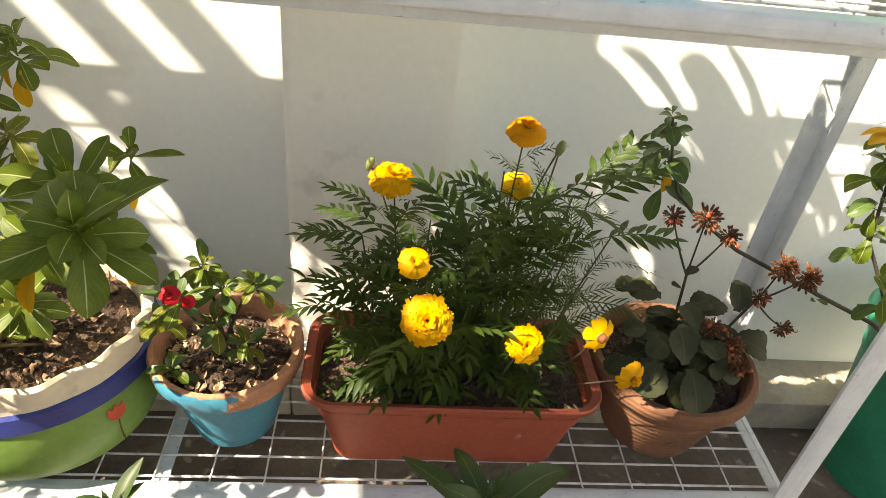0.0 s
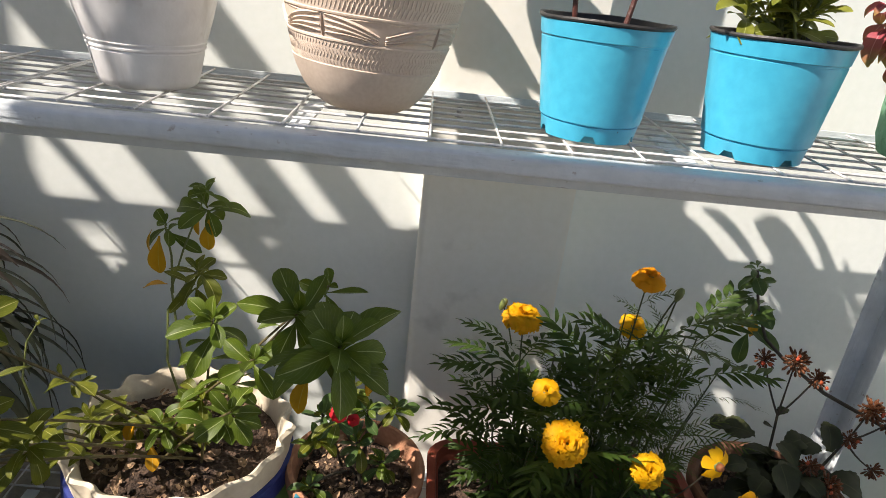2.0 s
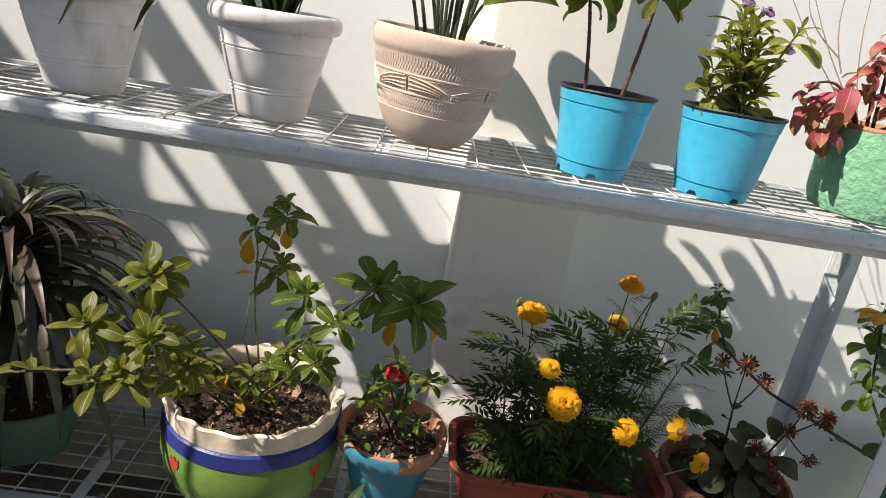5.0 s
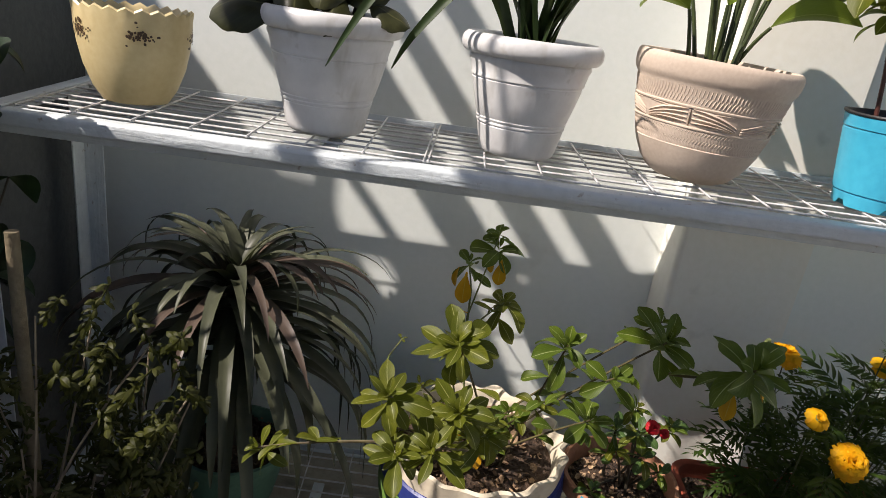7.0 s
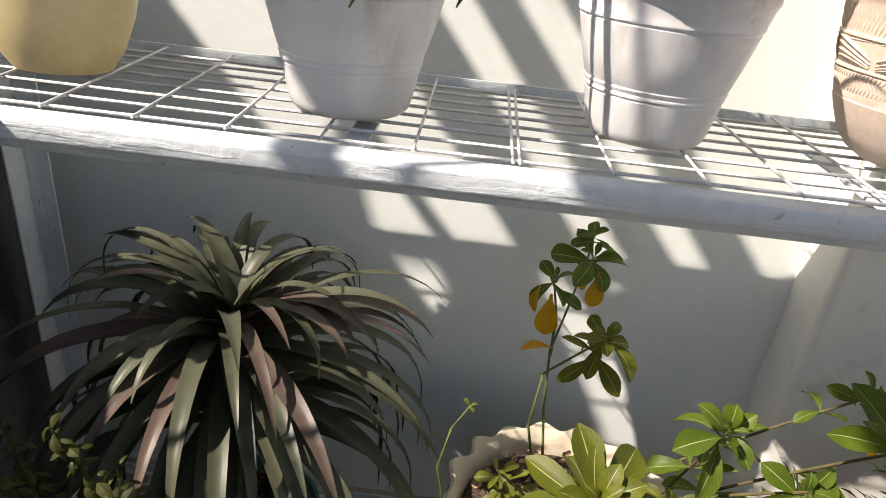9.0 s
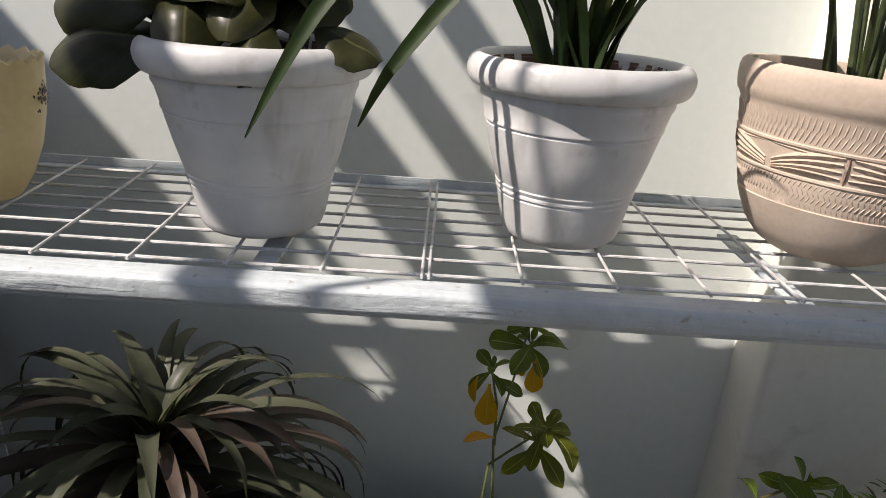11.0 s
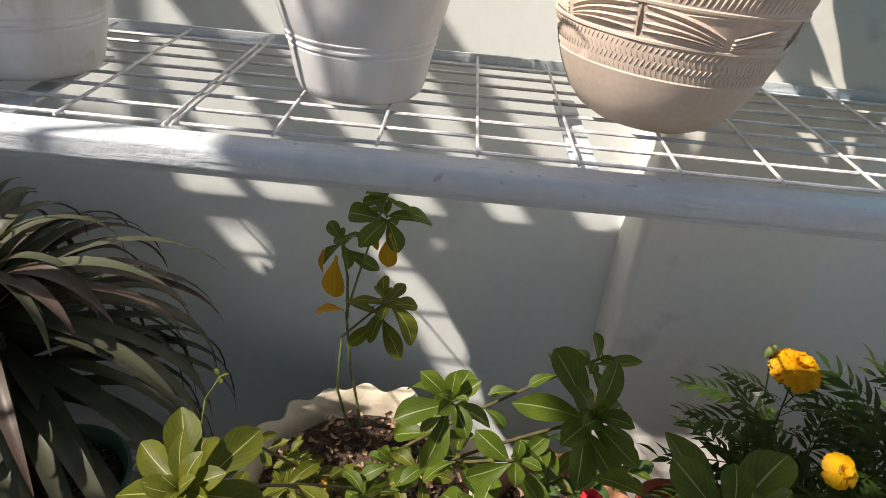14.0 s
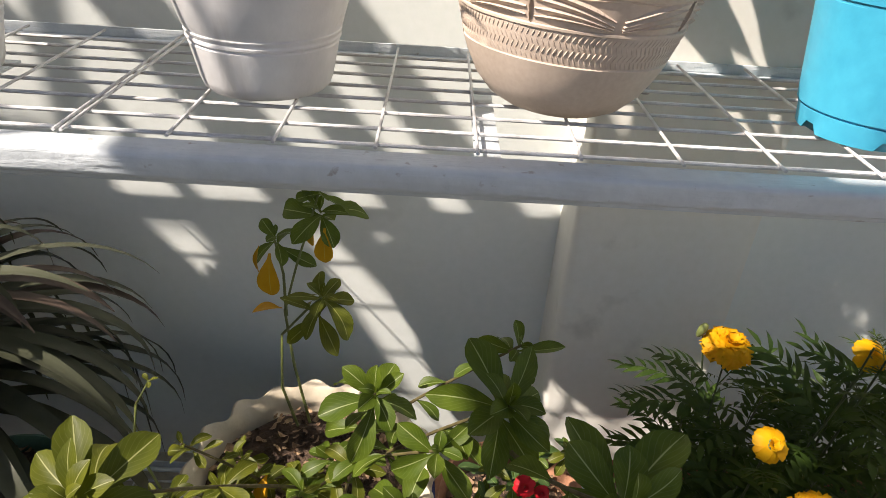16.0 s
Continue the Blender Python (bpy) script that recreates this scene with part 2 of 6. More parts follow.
for slot, value in (("Scale", 26.0), ("Distortion", 5.0), ("Detail", 2.0), ("Detail Scale", 0.35)):
    comb.inputs[slot].default_value = value
place = n.new("ShaderNodeTexCoord")
l.new(place.outputs["Object"], comb.inputs["Vector"])
relief(n, l, n["Principled BSDF"], mixed(n, l, 0.35, comb.outputs[0], grain(n, l, 140.0, 0.3, 0.7)), 0.42, 0.0035)
TERRA_CHIP = stuff("chipped_terracotta", (0.47, 0.23, 0.13), (0.3, 0.14, 0.08), 18.0, 0.3, 0.7, 0.9, 140.0, 0.5, 0.002)
PLANTER = stuff("brick_red_plastic", (0.30, 0.062, 0.03), (0.235, 0.048, 0.024), 7.0, 0.3, 0.7, 0.58, 90.0, 0.1, 0.001, (0.4, 0.2, 0.15), (0.72, 0.78, 30.0))
TEAL = stuff("teal_paint", (0.045, 0.245, 0.345), (0.032, 0.175, 0.26), 11.0, 0.3, 0.7, 0.45, 90.0, 0.25, 0.0015, (0.25, 0.3, 0.28), (0.7, 0.76, 22.0))
GREEN_POT = stuff("green_plastic", (0.015, 0.25, 0.14), (0.012, 0.19, 0.105), 8.0, 0.3, 0.7, 0.42, 90.0, 0.1, 0.001)
SEA_POT = stuff("pale_green_plastic", (0.10, 0.20, 0.14), (0.07, 0.155, 0.11), 8.0, rough=0.5, bump=0.1)
SOIL = stuff("potting_soil", (0.105, 0.064, 0.04), (0.04, 0.024, 0.016), 30.0, 0.35, 0.65, 0.95, 110.0, 1.0, 0.01, (0.18, 0.115, 0.075), (0.6, 0.7, 60.0))
HUSK = stuff("dry_husk", (0.46, 0.31, 0.18), (0.17, 0.10, 0.058), 30.0, 0.35, 0.65, 0.9, 140.0, 0.8, 0.004)
STEEL = stuff("dull_bolt", (0.5, 0.5, 0.5), (0.35, 0.34, 0.33), 60.0, rough=0.4, metal=0.7)
DARK_PAINT = stuff("brown_stencil", (0.055, 0.03, 0.015), (0.08, 0.045, 0.02), 40.0, rough=0.5)
RED_PAINT = stuff("red_tulip_paint", (0.42, 0.035, 0.02), (0.5, 0.07, 0.02), 40.0, rough=0.5)
BAMBOO = stuff("weathered_stick", (0.22, 0.185, 0.115), (0.15, 0.115, 0.07), 20.0, rough=0.8, bump=0.5)
# grey cement, darkened so the colour carries the side wall's deep shade
SIDE_WALL = stuff("shade_dark_cement", (0.095, 0.102, 0.102), (0.062, 0.068, 0.068), 3.0, 0.3, 0.75, 0.9, 60.0, 0.4, 0.003)
CASTER_WOOD = stuff("caster_wood", (0.3, 0.25, 0.2), (0.22, 0.18, 0.14), 6.0)


# ---- setting ----
WALL, PIER, FLOOR, LEDGE = 1.2, 1.086, 0.12, 0.205
part("ground", block((-6, -6, -0.3), (6, 6, FLOOR)), CEMENT)
tagged(bpy.data.objects["ground"], "brown cement floor with dirt and grit", "floor", kind="structure")
tagged(part("wall_north", block((-6, WALL, FLOOR - 0.2), (6, WALL + 0.25, 2.6)), PLASTER), "pale grey-white plastered garden wall", "wall", kind="structure")
bm = block((-0.2, PIER, FLOOR), (0.084, WALL + 0.002, 2.6))
bmesh.ops.bevel(bm, geom=[e for e in bm.edges if abs(e.verts[0].co.z - e.verts[1].co.z) > 1 and e.verts[0].co.y < PIER + 0.01 and e.verts[0].co.x < 0], offset=0.014, segments=4, profile=0.5, affect="EDGES")
tagged(part("wall_pier", bm, PLASTER_WARM), "shallow warm-white plastered pier on the wall", "pillar", kind="structure")
# a low cement ledge runs along the foot of the wall and round the pier
for x0, x1, y1 in ((0.09, 6, WALL + 0.002), (-6, -0.205, WALL + 0.002), (-0.203, 0.088, PIER - 0.002)):
    tagged(part("trim_plinth", block((x0, 1.05, FLOOR - 0.05), (x1, y1, LEDGE), 0.006), PLINTH), "low stained cement ledge along the foot of the wall", "ledge", kind="structure")
# unseen walls added behind the camera, white so that they bounce light back
tagged(part("wall_south_added", block((-6.2, -4.2, FLOOR - 0.2), (6.2, -4, 2.2)), PLASTER), "unseen added yard wall, white to bounce light", "wall", kind="structure")
tagged(part("wall_east_added", block((4, -4, FLOOR - 0.2), (4.2, 1.2, 2.2)), PLASTER), "unseen added yard wall, white to bounce light", "wall", kind="structure")

# low side wall at the rack's end; part of its shade is put into the colour
tagged(part("wall_west", block((-1.75, -3.9, FLOOR - 0.2), (-1.565, WALL - 0.002, 1.355), 0.006), SIDE_WALL), "low dark grey cement side wall, its shade deepened in the colour", "wall", kind="structure")

# unseen shadow casters added above the yard: slats (x from, x to, x from, x to at the far end) and thin posts
casters = thing("shadow_casters", (0, 0, 0), "unseen added slats, boards and posts that cast the shadows", "pergola", kind="structure")
SHADOW_SLATS = ((0.516, 0.92, -2.268, -2.245, -2.264, -2.248), (0.516, 0.92, -2.12, -2.0, -2.07, -1.99), (0.516, 0.92, -1.919, -1.84, -1.90, -1.87), (0.516, 0.92, -1.769, -1.684, -1.765, -1.72), (0.503, 0.515, -2.38, -1.42, -2.38, -1.42),
         (0.516, 0.567, -2.398, -2.39, -2.398, -2.33), (0.36, 0.502, -2.49, -2.215, -2.300, -2.118), (0.36, 0.502, -2.052, -1.999, -2.066, -1.997), (0.34, 0.57, -3.3, -2.393, -3.3, -2.396), (0.57, 0.75, -3.3, -2.45, -3.3, -2.45), (0.2, 0.34, -2.13, -2.01, -2.125, -2.015), (0.40, 0.502, -2.045, -1.42, -1.957, -1.42))
for y0, y1, a0, a1, b0, b1 in SHADOW_SLATS:
    bm = block((0, y0, 2.6), (1, y1, 2.62))
    for v in bm.verts:
        near = v.co.y < (y0 + y1) / 2
        v.co.x = (a0 if near else b0) + v.co.x * ((a1 - a0) if near else (b1 - b0))
    part("shadow_slat", bm, CASTER_WOOD, casters)
# unseen boards added to shade the rack, with gaps between them for sun patches
for x0, x1, y0, y1 in ((-1.72, 0.4, -0.75, -0.062), (-1.72, -1.50, -0.062, 0.186), (-1.876, -1.722, 0.128, 0.192), (-2.165, -2.118, 0.128, 0.192), (-1.21, 0.4, -0.062, -0.012), (-1.50, -1.42, -0.012, 0.048), (-1.50, -1.42, 0.094, 0.186), (-1.42, -1.25, -0.012, 0.186), (-1.25, -1.08, -0.012, 0.163), (-1.08, 0.4, -0.012, 0.186)):
    part("shadow_board", block((x0, y0, 2.6), (x1, y1, 2.63)), CASTER_WOOD, casters)
part("shadow_board", block((-1.93, -0.75, 2.64), (-1.70, -0.06, 2.66), 0.004), CASTER_WOOD, casters)
# added poles, out of view, that throw the thin upright shadows
for x, y, r in ((-2.06, 0.70, 0.014), (-1.71, 0.30, 0.006), (-1.87, 0.13, 0.008)):
    part("post", tube([(x, y, FLOOR), (x, y, 3.0)], r, r, 10), CASTER_WOOD, casters)

# ---- plant rack ----
X0, X1, FRONT, BACK, TOP, LOW = -1.462, 0.745, 0.705, 1.082, 1.155, 0.312
rack = thing("plant_rack", (0, 0, 0), "white-painted two-tier steel plant rack with wire-mesh shelves", "plant rack")


def angle_bar(length, a, b, t=0.004):
    """An L-shaped bar along x: flange a along y, flange b down z."""
    bm = bmesh.new()
    outline = [(0, 0), (a, 0), (a, -t), (t, -t), (t, -b), (0, -b)]
    rings = [[bm.verts.new((x, y, z)) for y, z in outline] for x in (0, length)]
    for k in range(6):
        bm.faces.new((rings[0][k], rings[1][k], rings[1][(k + 1) % 6], rings[0][(k + 1) % 6]))
    bm.faces.new(list(reversed(rings[0])))
    bm.faces.new(rings[1])
    bmesh.ops.recalc_face_normals(bm, faces=bm.faces)
    bmesh.ops.bevel(bm, geom=[e for e in bm.edges if e.calc_length() > 0.1], offset=0.0016, segments=2, profile=0.5, affect="EDGES")
    return bm


def square_bar(x0, x1, y0, y1, z0, z1, r):
    """A painted bar along x with rounded long edges."""
    bm = block((x0, y0, z0), (x1, y1, z1))
    bmesh.ops.bevel(bm, geom=[e for e in bm.edges if abs(e.verts[0].co.x - e.verts[1].co.x) > 0.1], offset=r, segments=3, profile=0.5, affect="EDGES")
    return bm


def rod(length, r=0.0021, seg=8):
    return tube([(0, 0, 0), (length, 0, 0)], r, r, seg)


front_mesh = solid("front_bar", square_bar(-0.05, X1 - X0, 0, 0.037, -0.0248, 0.0005, 0.0055), PAINT)
strip_mesh = solid("edge_strip", square_bar(-0.05, X1 - X0, 0.0335, 0.0385, -0.044, -0.004, 0.0012), PAINT)
back_mesh = solid("back_bar", block((-0.03, -0.0035, -0.009), (X1 - X0, 0, 0.0075), 0.001, block((-0.03, -0.014, -0.009), (X1 - X0, -0.0045, -0.005), 0.001)), PAINT)
side_mesh = solid("side_bar", angle_bar(BACK - FRONT - 0.006, 0.03, 0.03), PAINT)
brace_mesh = solid("brace", block((-0.0125, FRONT + 0.006, -0.004), (0.0125, 0.956, 0), 0.0006), PAINT)
LONG = [0.748 + 0.0418 * k for k in range(7)] + [1.035]
CROSS = [-0.755 + 0.0925 * k for k in range(17)] + [-0.7625] + [-0.768 - 0.0935 * k for k in range(1, 8)]
wire_long = solid("mesh_wire", rod(X1 - X0 - 0.02), WIRE)
wire_cross = solid("mesh_wire", rod(BACK - FRONT - 0.042, 0.0017), WIRE)
for z in (TOP, LOW):
    part("front_bar", front_mesh, None, rack, m=pose(X0, FRONT, z))
    part("edge_strip", strip_mesh, None, rack, m=pose(X0, FRONT, z))
    part("back_bar", back_mesh, None, rack, m=pose(X0, BACK - 0.002, z))
    part("side_bar", side_mesh, None, rack, m=Matrix.Translation((X0 - 0.032, BACK - 0.002, z + 0.006)) @ pose(0, 0, 0, 0, 0, -84.5))
    part("side_bar", side_mesh, None, rack, m=Matrix.Translation((X1 - 0.002, FRONT + 0.004, z - 0.0045)) @ pose(0, 0, 0, 0, 0, 90))
    for x in (-0.925, -0.375, 0.158):
        part("brace", brace_mesh, None, rack, m=pose(x, 0, z - 0.006, 0, 0, 0))
    for y in LONG:
        part("mesh_wire", wire_long, None, rack, m=pose(X0 + 0.01, y + random.uniform(-0.0015, 0.0015), z + 0.0015, random.uniform(0, 360), 0, random.uniform(-0.05, 0.05)))
    for x in CROSS:
        part("mesh_wire", wire_cross, None, rack, m=pose(x + random.uniform(-0.0015, 0.0015), FRONT + 0.031, z + 0.0042, 0, 0, 90 + random.uniform(-0.5, 0.5) + max(0.0, -0.8 - x) * 9.0))
post_mesh = solid("post", angle_bar(TOP - 0.006 - FLOOR, 0.045, 0.045), PAINT)
back_post = solid("post", angle_bar(TOP - 0.006 - LEDGE, 0.045, 0.045), PAINT)
for x, y, turn in ((X1 - 0.006, FRONT + 0.006, 0), (X1 - 0.006, BACK - 0.006, 1), (X0 - 0.050, BACK - 0.006, 2), (X0 - 0.046, FRONT + 0.006, 3)):
    part("post", back_post if y > 1 else post_mesh, None, rack, m=Matrix.Translation((x, y, TOP - 0.006)) @ Matrix.Rotation(radians(90 * turn), 4, "Z") @ Matrix.Rotation(radians(90), 4, "Y"))
part("bolt", capped([(0.008, 0), (0.008, 0.006), (0.005, 0.007), (0.005, 0.016)], 10), STEEL, rack, m=pose(-0.15, 1.052, TOP - 0.03))


# ---- pots ----
def soil(parent, r, z, squash=1.0, husk=40, seed=1, mat=None):
    rnd = random.Random(seed)
    bm, rings = lathe([(r * k / 9 + 0.0005, z + 0.008 * math.cos(k / 9 * 1.5) + (0.004 * rnd.random() if k < 9 else -0.008)) for k in range(9, -1, -1)], 40, lambda a, q: (0, 0.0045 * math.sin(5 * a + q * 1.7) * math.sin(3 * a + q) + 0.003 * rnd.random()), squash)
    bm.faces.new(rings[-1])
    part("soil", bm, mat or SOIL, parent)
    bm = bmesh.new()
    for _ in range(int(husk * 1.6)):
        # a dry curled flake with a ragged outline
        a, d, s = rnd.uniform(0, 6.28), r * 0.93 * math.sqrt(rnd.random()), rnd.uniform(0.003, 0.011) * (1.6 if rnd.random() < 0.12 else 1)
        m = Matrix.LocRotScale((d * math.cos(a), squash * d * math.sin(a), z + 0.012 + rnd.uniform(-0.002, 0.004)), Euler((rnd.uniform(-0.7, 0.7), rnd.uniform(-0.7, 0.7), rnd.uniform(0, 6.3))), (s, s * rnd.uniform(0.25, 0.85), s))
        rim = [bm.verts.new(m @ Vector((q * math.cos(k), q * math.sin(k), 0.45 * (q * math.cos(k)) ** 2 + rnd.uniform(-0.08, 0.08)))) for k, q in ((k * 6.2832 / 8, rnd.uniform(0.6, 1.15)) for k in range(8))]
        mid = bm.verts.new(m @ Vector((0, 0, -0.1)))
        for k in range(8):
            bm.faces.new((rim[k], rim[(k + 1) % 8], mid))
    if husk:
        tagged(part("dry_litter", bm, HUSK, parent, smooth=False), "dry leaf litter and husk bits", kind="stuff")
    else:
        bm.free()
    bm = bmesh.new()
    for _ in range(int(90 * r / 0.1)):
        a, d = rnd.uniform(0, 6.28), r * 0.95 * math.sqrt(rnd.random())
        made = bmesh.ops.create_icosphere(bm, subdivisions=1, radius=rnd.uniform(0.002, 0.0065))["verts"]
        c = Vector((d * math.cos(a), squash * d * math.sin(a), z + 0.009))
        for v in made:
            v.co = c + v.co * rnd.uniform(0.7, 1.3)
    tagged(part("crumbled_soil", bm, mat or SOIL, parent), "crumbled soil clods", kind="stuff")


def shell(outer, inner_r, inner_z, thick=0.006):
    """A pot's closed profile: outside up, over the lip, inside down to the soil."""
    r, z = outer[-1]
    return outer + [(r - thick * 0.5, z + thick * 0.35), (r - thick, z), (inner_r, inner_z)]


def white_pot(place, seed, turn=0.0):
    p = thing("plastic_pot", place, "white plastic flower pot with a thick rolled rim", "flower pot", "white pots on the rack", turn=turn)
    p.matrix_basis = p.matrix_basis @ Matrix.Diagonal((1, 1, 1.11, 1))
    out = [(0.055, 0), (0.062, 0.0012), (0.0665, 0.005), (0.0695, 0.012), (0.0778, 0.045), (0.0771, 0.0462), (0.0772, 0.0472), (0.0794, 0.0486), (0.0798, 0.0505), (0.0790, 0.052), (0.0792, 0.053), (0.0808, 0.0545), (0.0812, 0.0562), (0.0803, 0.0574), (0.0806, 0.0585), (0.0822, 0.0605), (0.0915, 0.087), (0.0998, 0.114), (0.0990, 0.1152), (0.0993, 0.1165), (0.1018, 0.1178), (0.1024, 0.1196), (0.1018, 0.1213), (0.1068, 0.137), (0.1100, 0.142), (0.1102, 0.146), (0.108, 0.15)]
    out = [(r * (1 - 0.27 * z), z) for r, z in out]
    wobble = lambda a, r: (0.0006 * noise.noise((2 * math.cos(a) + seed, 2 * math.sin(a), r * 0.15)), 0)
    part("body", capped(shell(out, 0.083, 0.12, 0.006), 96, wobble), WHITE_POT, p)
    # a rolled rim, thicker outside
    rim = [(0.1105 + 0.0115 * math.cos(q) * (1.0 if math.cos(q) > 0 else 0.75), 0.1655 + 0.0150 * math.sin(q)) for q in [math.radians(d) for d in range(-110, 171, 14)]]
    part("rim", lathe([(0.102, 0.147)] + rim + [(0.101, 0.170)], 96, wobble)[0], WHITE_POT, p)
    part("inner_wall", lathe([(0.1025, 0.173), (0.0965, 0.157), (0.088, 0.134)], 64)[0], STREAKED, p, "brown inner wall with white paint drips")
    soil(p, 0.089, 0.139, seed=seed)
    return p


def cyan_pot(place, seed, turn, label, h=0.158, g=1.0):
    p = thing("nursery_pot", place, label, "flower pot", "cyan pots on the rack", turn=turn)
    k = h / 0.158
    out = [(0.069, 0.0), (0.071, 0.0), (0.0745, 0.022 * k), (0.0730, 0.0225 * k), (0.0732, 0.0245 * k), (0.0765, 0.025 * k), (0.0915, 0.128 * k), (0.0905, 0.129 * k), (0.0908, 0.131 * k), (0.0935, 0.132 * k), (0.0965, 0.151 * k)]
    out = [(r * g, z) for r, z in out]
    dent = lambda a, r: (0.0011 * noise.noise((1.6 * math.cos(a) + seed, 1.6 * math.sin(a), r * 0.25)), 0)
    bm = capped(shell(out, 0.0885 * g, 0.11 * k, 0.0016), 72, dent)
    # drain notches round the foot
    for a in (35, 110, 180, 250, 318):
        for v in bm.verts:
            if v.co.z < 0.001 and abs((math.degrees(math.atan2(v.co.y, v.co.x)) - a + 180) % 360 - 180) < 6 and v.co.xy.length > 0.06 * g:
                v.co.z = 0.009
    part("body", bm, CYAN, p)
    part("rim", lathe([(0.0955 * g, 0.1515 * k), (0.0985 * g, 0.153 * k), (0.0993 * g, 0.155 * k), (0.0983 * g, 0.1575 * k), (0.0942 * g, 0.1568 * k), (0.090 * g, 0.145 * k), (0.083 * g, 0.108 * k)], 64, lambda a, r: (0.0008 * math.sin(3 * a + seed), 0.0007 * math.sin(4 * a + 2 * seed)))[0], BLACK, p, "black plastic rim")
    soil(p, 0.0835 * g, 0.112 * k, seed=seed, husk=15)
    return p


white_pot((-0.948, 0.860, TOP + 0.007), 3, 20)
white_pot((-0.607, 0.888, TOP + 0.007), 4, 75)
cyan_pot((0.024, 0.852, TOP + 0.007), 5, 10, "cyan-painted black plastic nursery pot with two bare stems", g=0.92)
cyan_pot((0.256, 0.832, TOP + 0.007), 6, 40, "cyan-painted black plastic nursery pot with a leafy bush", 0.162, 0.95)

# cream pot with a pinched rim and brown stencilled flowers
cream_pot = thing("ceramic_pot", (-1.298, 0.886, TOP + 0.007), "cream glazed pot with pinched rim and brown stencilled flowers", "flower pot")
prof = [(0.052, 0), (0.056, 0.001), (0.072, 0.025), (0.086, 0.06), (0.094, 0.095), (0.098, 0.125), (0.099, 0.146), (0.0995, 0.158), (0.096, 0.161), (0.092, 0.155), (0.086, 0.12)]
part("body", capped(prof, 96, lambda a, r: (0.0016 * math.cos(24 * a), 0.0032 * math.cos(24 * a)) if r in (7, 8, 9) else (0, 0), 0.82), CREAM, cream_pot)
soil(cream_pot, 0.089, 0.125, 0.82, seed=7, husk=10)


def on_side(a, z, r, out=0.0012):
    """A pose on a round pot's side: z of the pose points outwards."""
    return Matrix.Translation(((r + out) * math.cos(a), (r + out) * math.sin(a), z)) @ Matrix.Rotation(a, 4, "Z") @ Matrix.Rotation(radians(90), 4, "Y") @ Matrix.Rotation(radians(90), 4, "Z")


rnd = random.Random(11)
for centre in (radians(-62), radians(-128), radians(10), radians(170)):
    bm = bmesh.new()
    for k in range(58):
        dx, dz = rnd.gauss(0, 0.011), rnd.gauss(0, 0.006)
        m = on_side(centre + dx / 0.098, 0.122 + dz - abs(dx) * 0.2, 0.0975 + 0.04 * dz) @ Matrix.Rotation(rnd.uniform(0, 6.3), 4, "Z") @ Matrix.Diagonal((rnd.uniform(0.8, 1.5), 1, 1, 1))
        bmesh.ops.create_circle(bm, cap_ends=True, segments=7, radius=rnd.uniform(0.0013, 0.0024), matrix=m)
    bmesh.ops.scale(bm, vec=(1, 0.825, 1), verts=bm.verts)
    part("stencilled_sprig", bm, DARK_PAINT, cream_pot, "brown stencilled flower sprig", smooth=False)

# pale terracotta bowl with pressed patterns
bowl = thing("terracotta_bowl", (-0.301, 0.880, TOP + 0.007), "pale terracotta bowl pot pressed with leaf and rope patterns", "flower pot", turn=-18, tilt=(0, 2.5))
bowl.matrix_basis = bowl.matrix_basis @ Matrix.Diagonal((0.97, 0.97, 1.075, 1))
SQ = 0.86
prof = [(0.044, 0), (0.058, 0.002), (0.074, 0.010), (0.090, 0.026), (0.102, 0.046), (0.1085, 0.060), (0.1075, 0.0612), (0.1105, 0.070), (0.1165, 0.088), (0.1165, 0.0895), (0.1185, 0.0905), (0.1185, 0.0925), (0.1165, 0.0935), (0.1240, 0.1205), (0.1262, 0.1215), (0.1265, 0.1235), (0.1248, 0.1245), (0.1310, 0.152), (0.1338, 0.157), (0.1368, 0.1605), (0.1388, 0.166), (0.1402, 0.174), (0.1405, 0.183), (0.1388, 0.189), (0.135, 0.1925), (0.1305, 0.192), (0.127, 0.186), (0.122, 0.15)]
part("body", capped(prof, 112, lambda a, r: (0.0008 * noise.noise((3 * math.cos(a), 3 * math.sin(a), r * 0.4)), 0), SQ), TERRA_PALE, bowl)
bm, rings = lathe([(0.1235 * k / 8 + 0.0005, 0.158 + 0.005 * (k < 8)) for k in range(8, -1, -1)], 40, lambda a, q: (0, 0.004 * math.sin(7 * a + q)), SQ)
bm.faces.new(rings[-1])
part("soil", bm, SOIL, bowl)


def on_bowl(a, z):
    for (r0, z0), (r1, z1) in zip(prof, prof[1:]):
        if z0 <= z <= z1 and z1 > z0:
            r = r0 + (r1 - r0) * (z - z0) / (z1 - z0)
            return Vector((r * math.cos(a), SQ * r * math.sin(a), z))
    return Vector((0.12 * math.cos(a), SQ * 0.12 * math.sin(a), z))


def ridge(points, w, h, bm):
    """A raised clay ridge along points of the bowl's side."""
    n = len(points)
    for i in range(n - 1):
        p, q = points[i], points[i + 1]
        out = Vector((p.x, p.y / SQ / SQ, 0)).normalized()
        side = (q - p).normalized().cross(out)
        f = lambda t: max(0.2, math.sin(math.pi * t)) ** 0.5
        a, b = f(i / (n - 1)), f((i + 1) / (n - 1))
        v = [bm.verts.new(c) for c in (p + side * w * a - out * 0.001, p + out * h * a, p - side * w * a - out * 0.001, q + side * w * b - out * 0.001, q + out * h * b, q - side * w * b - out * 0.001)]
        bm.faces.new((v[0], v[1], v[4], v[3]))
        bm.faces.new((v[1], v[2], v[5], v[4]))


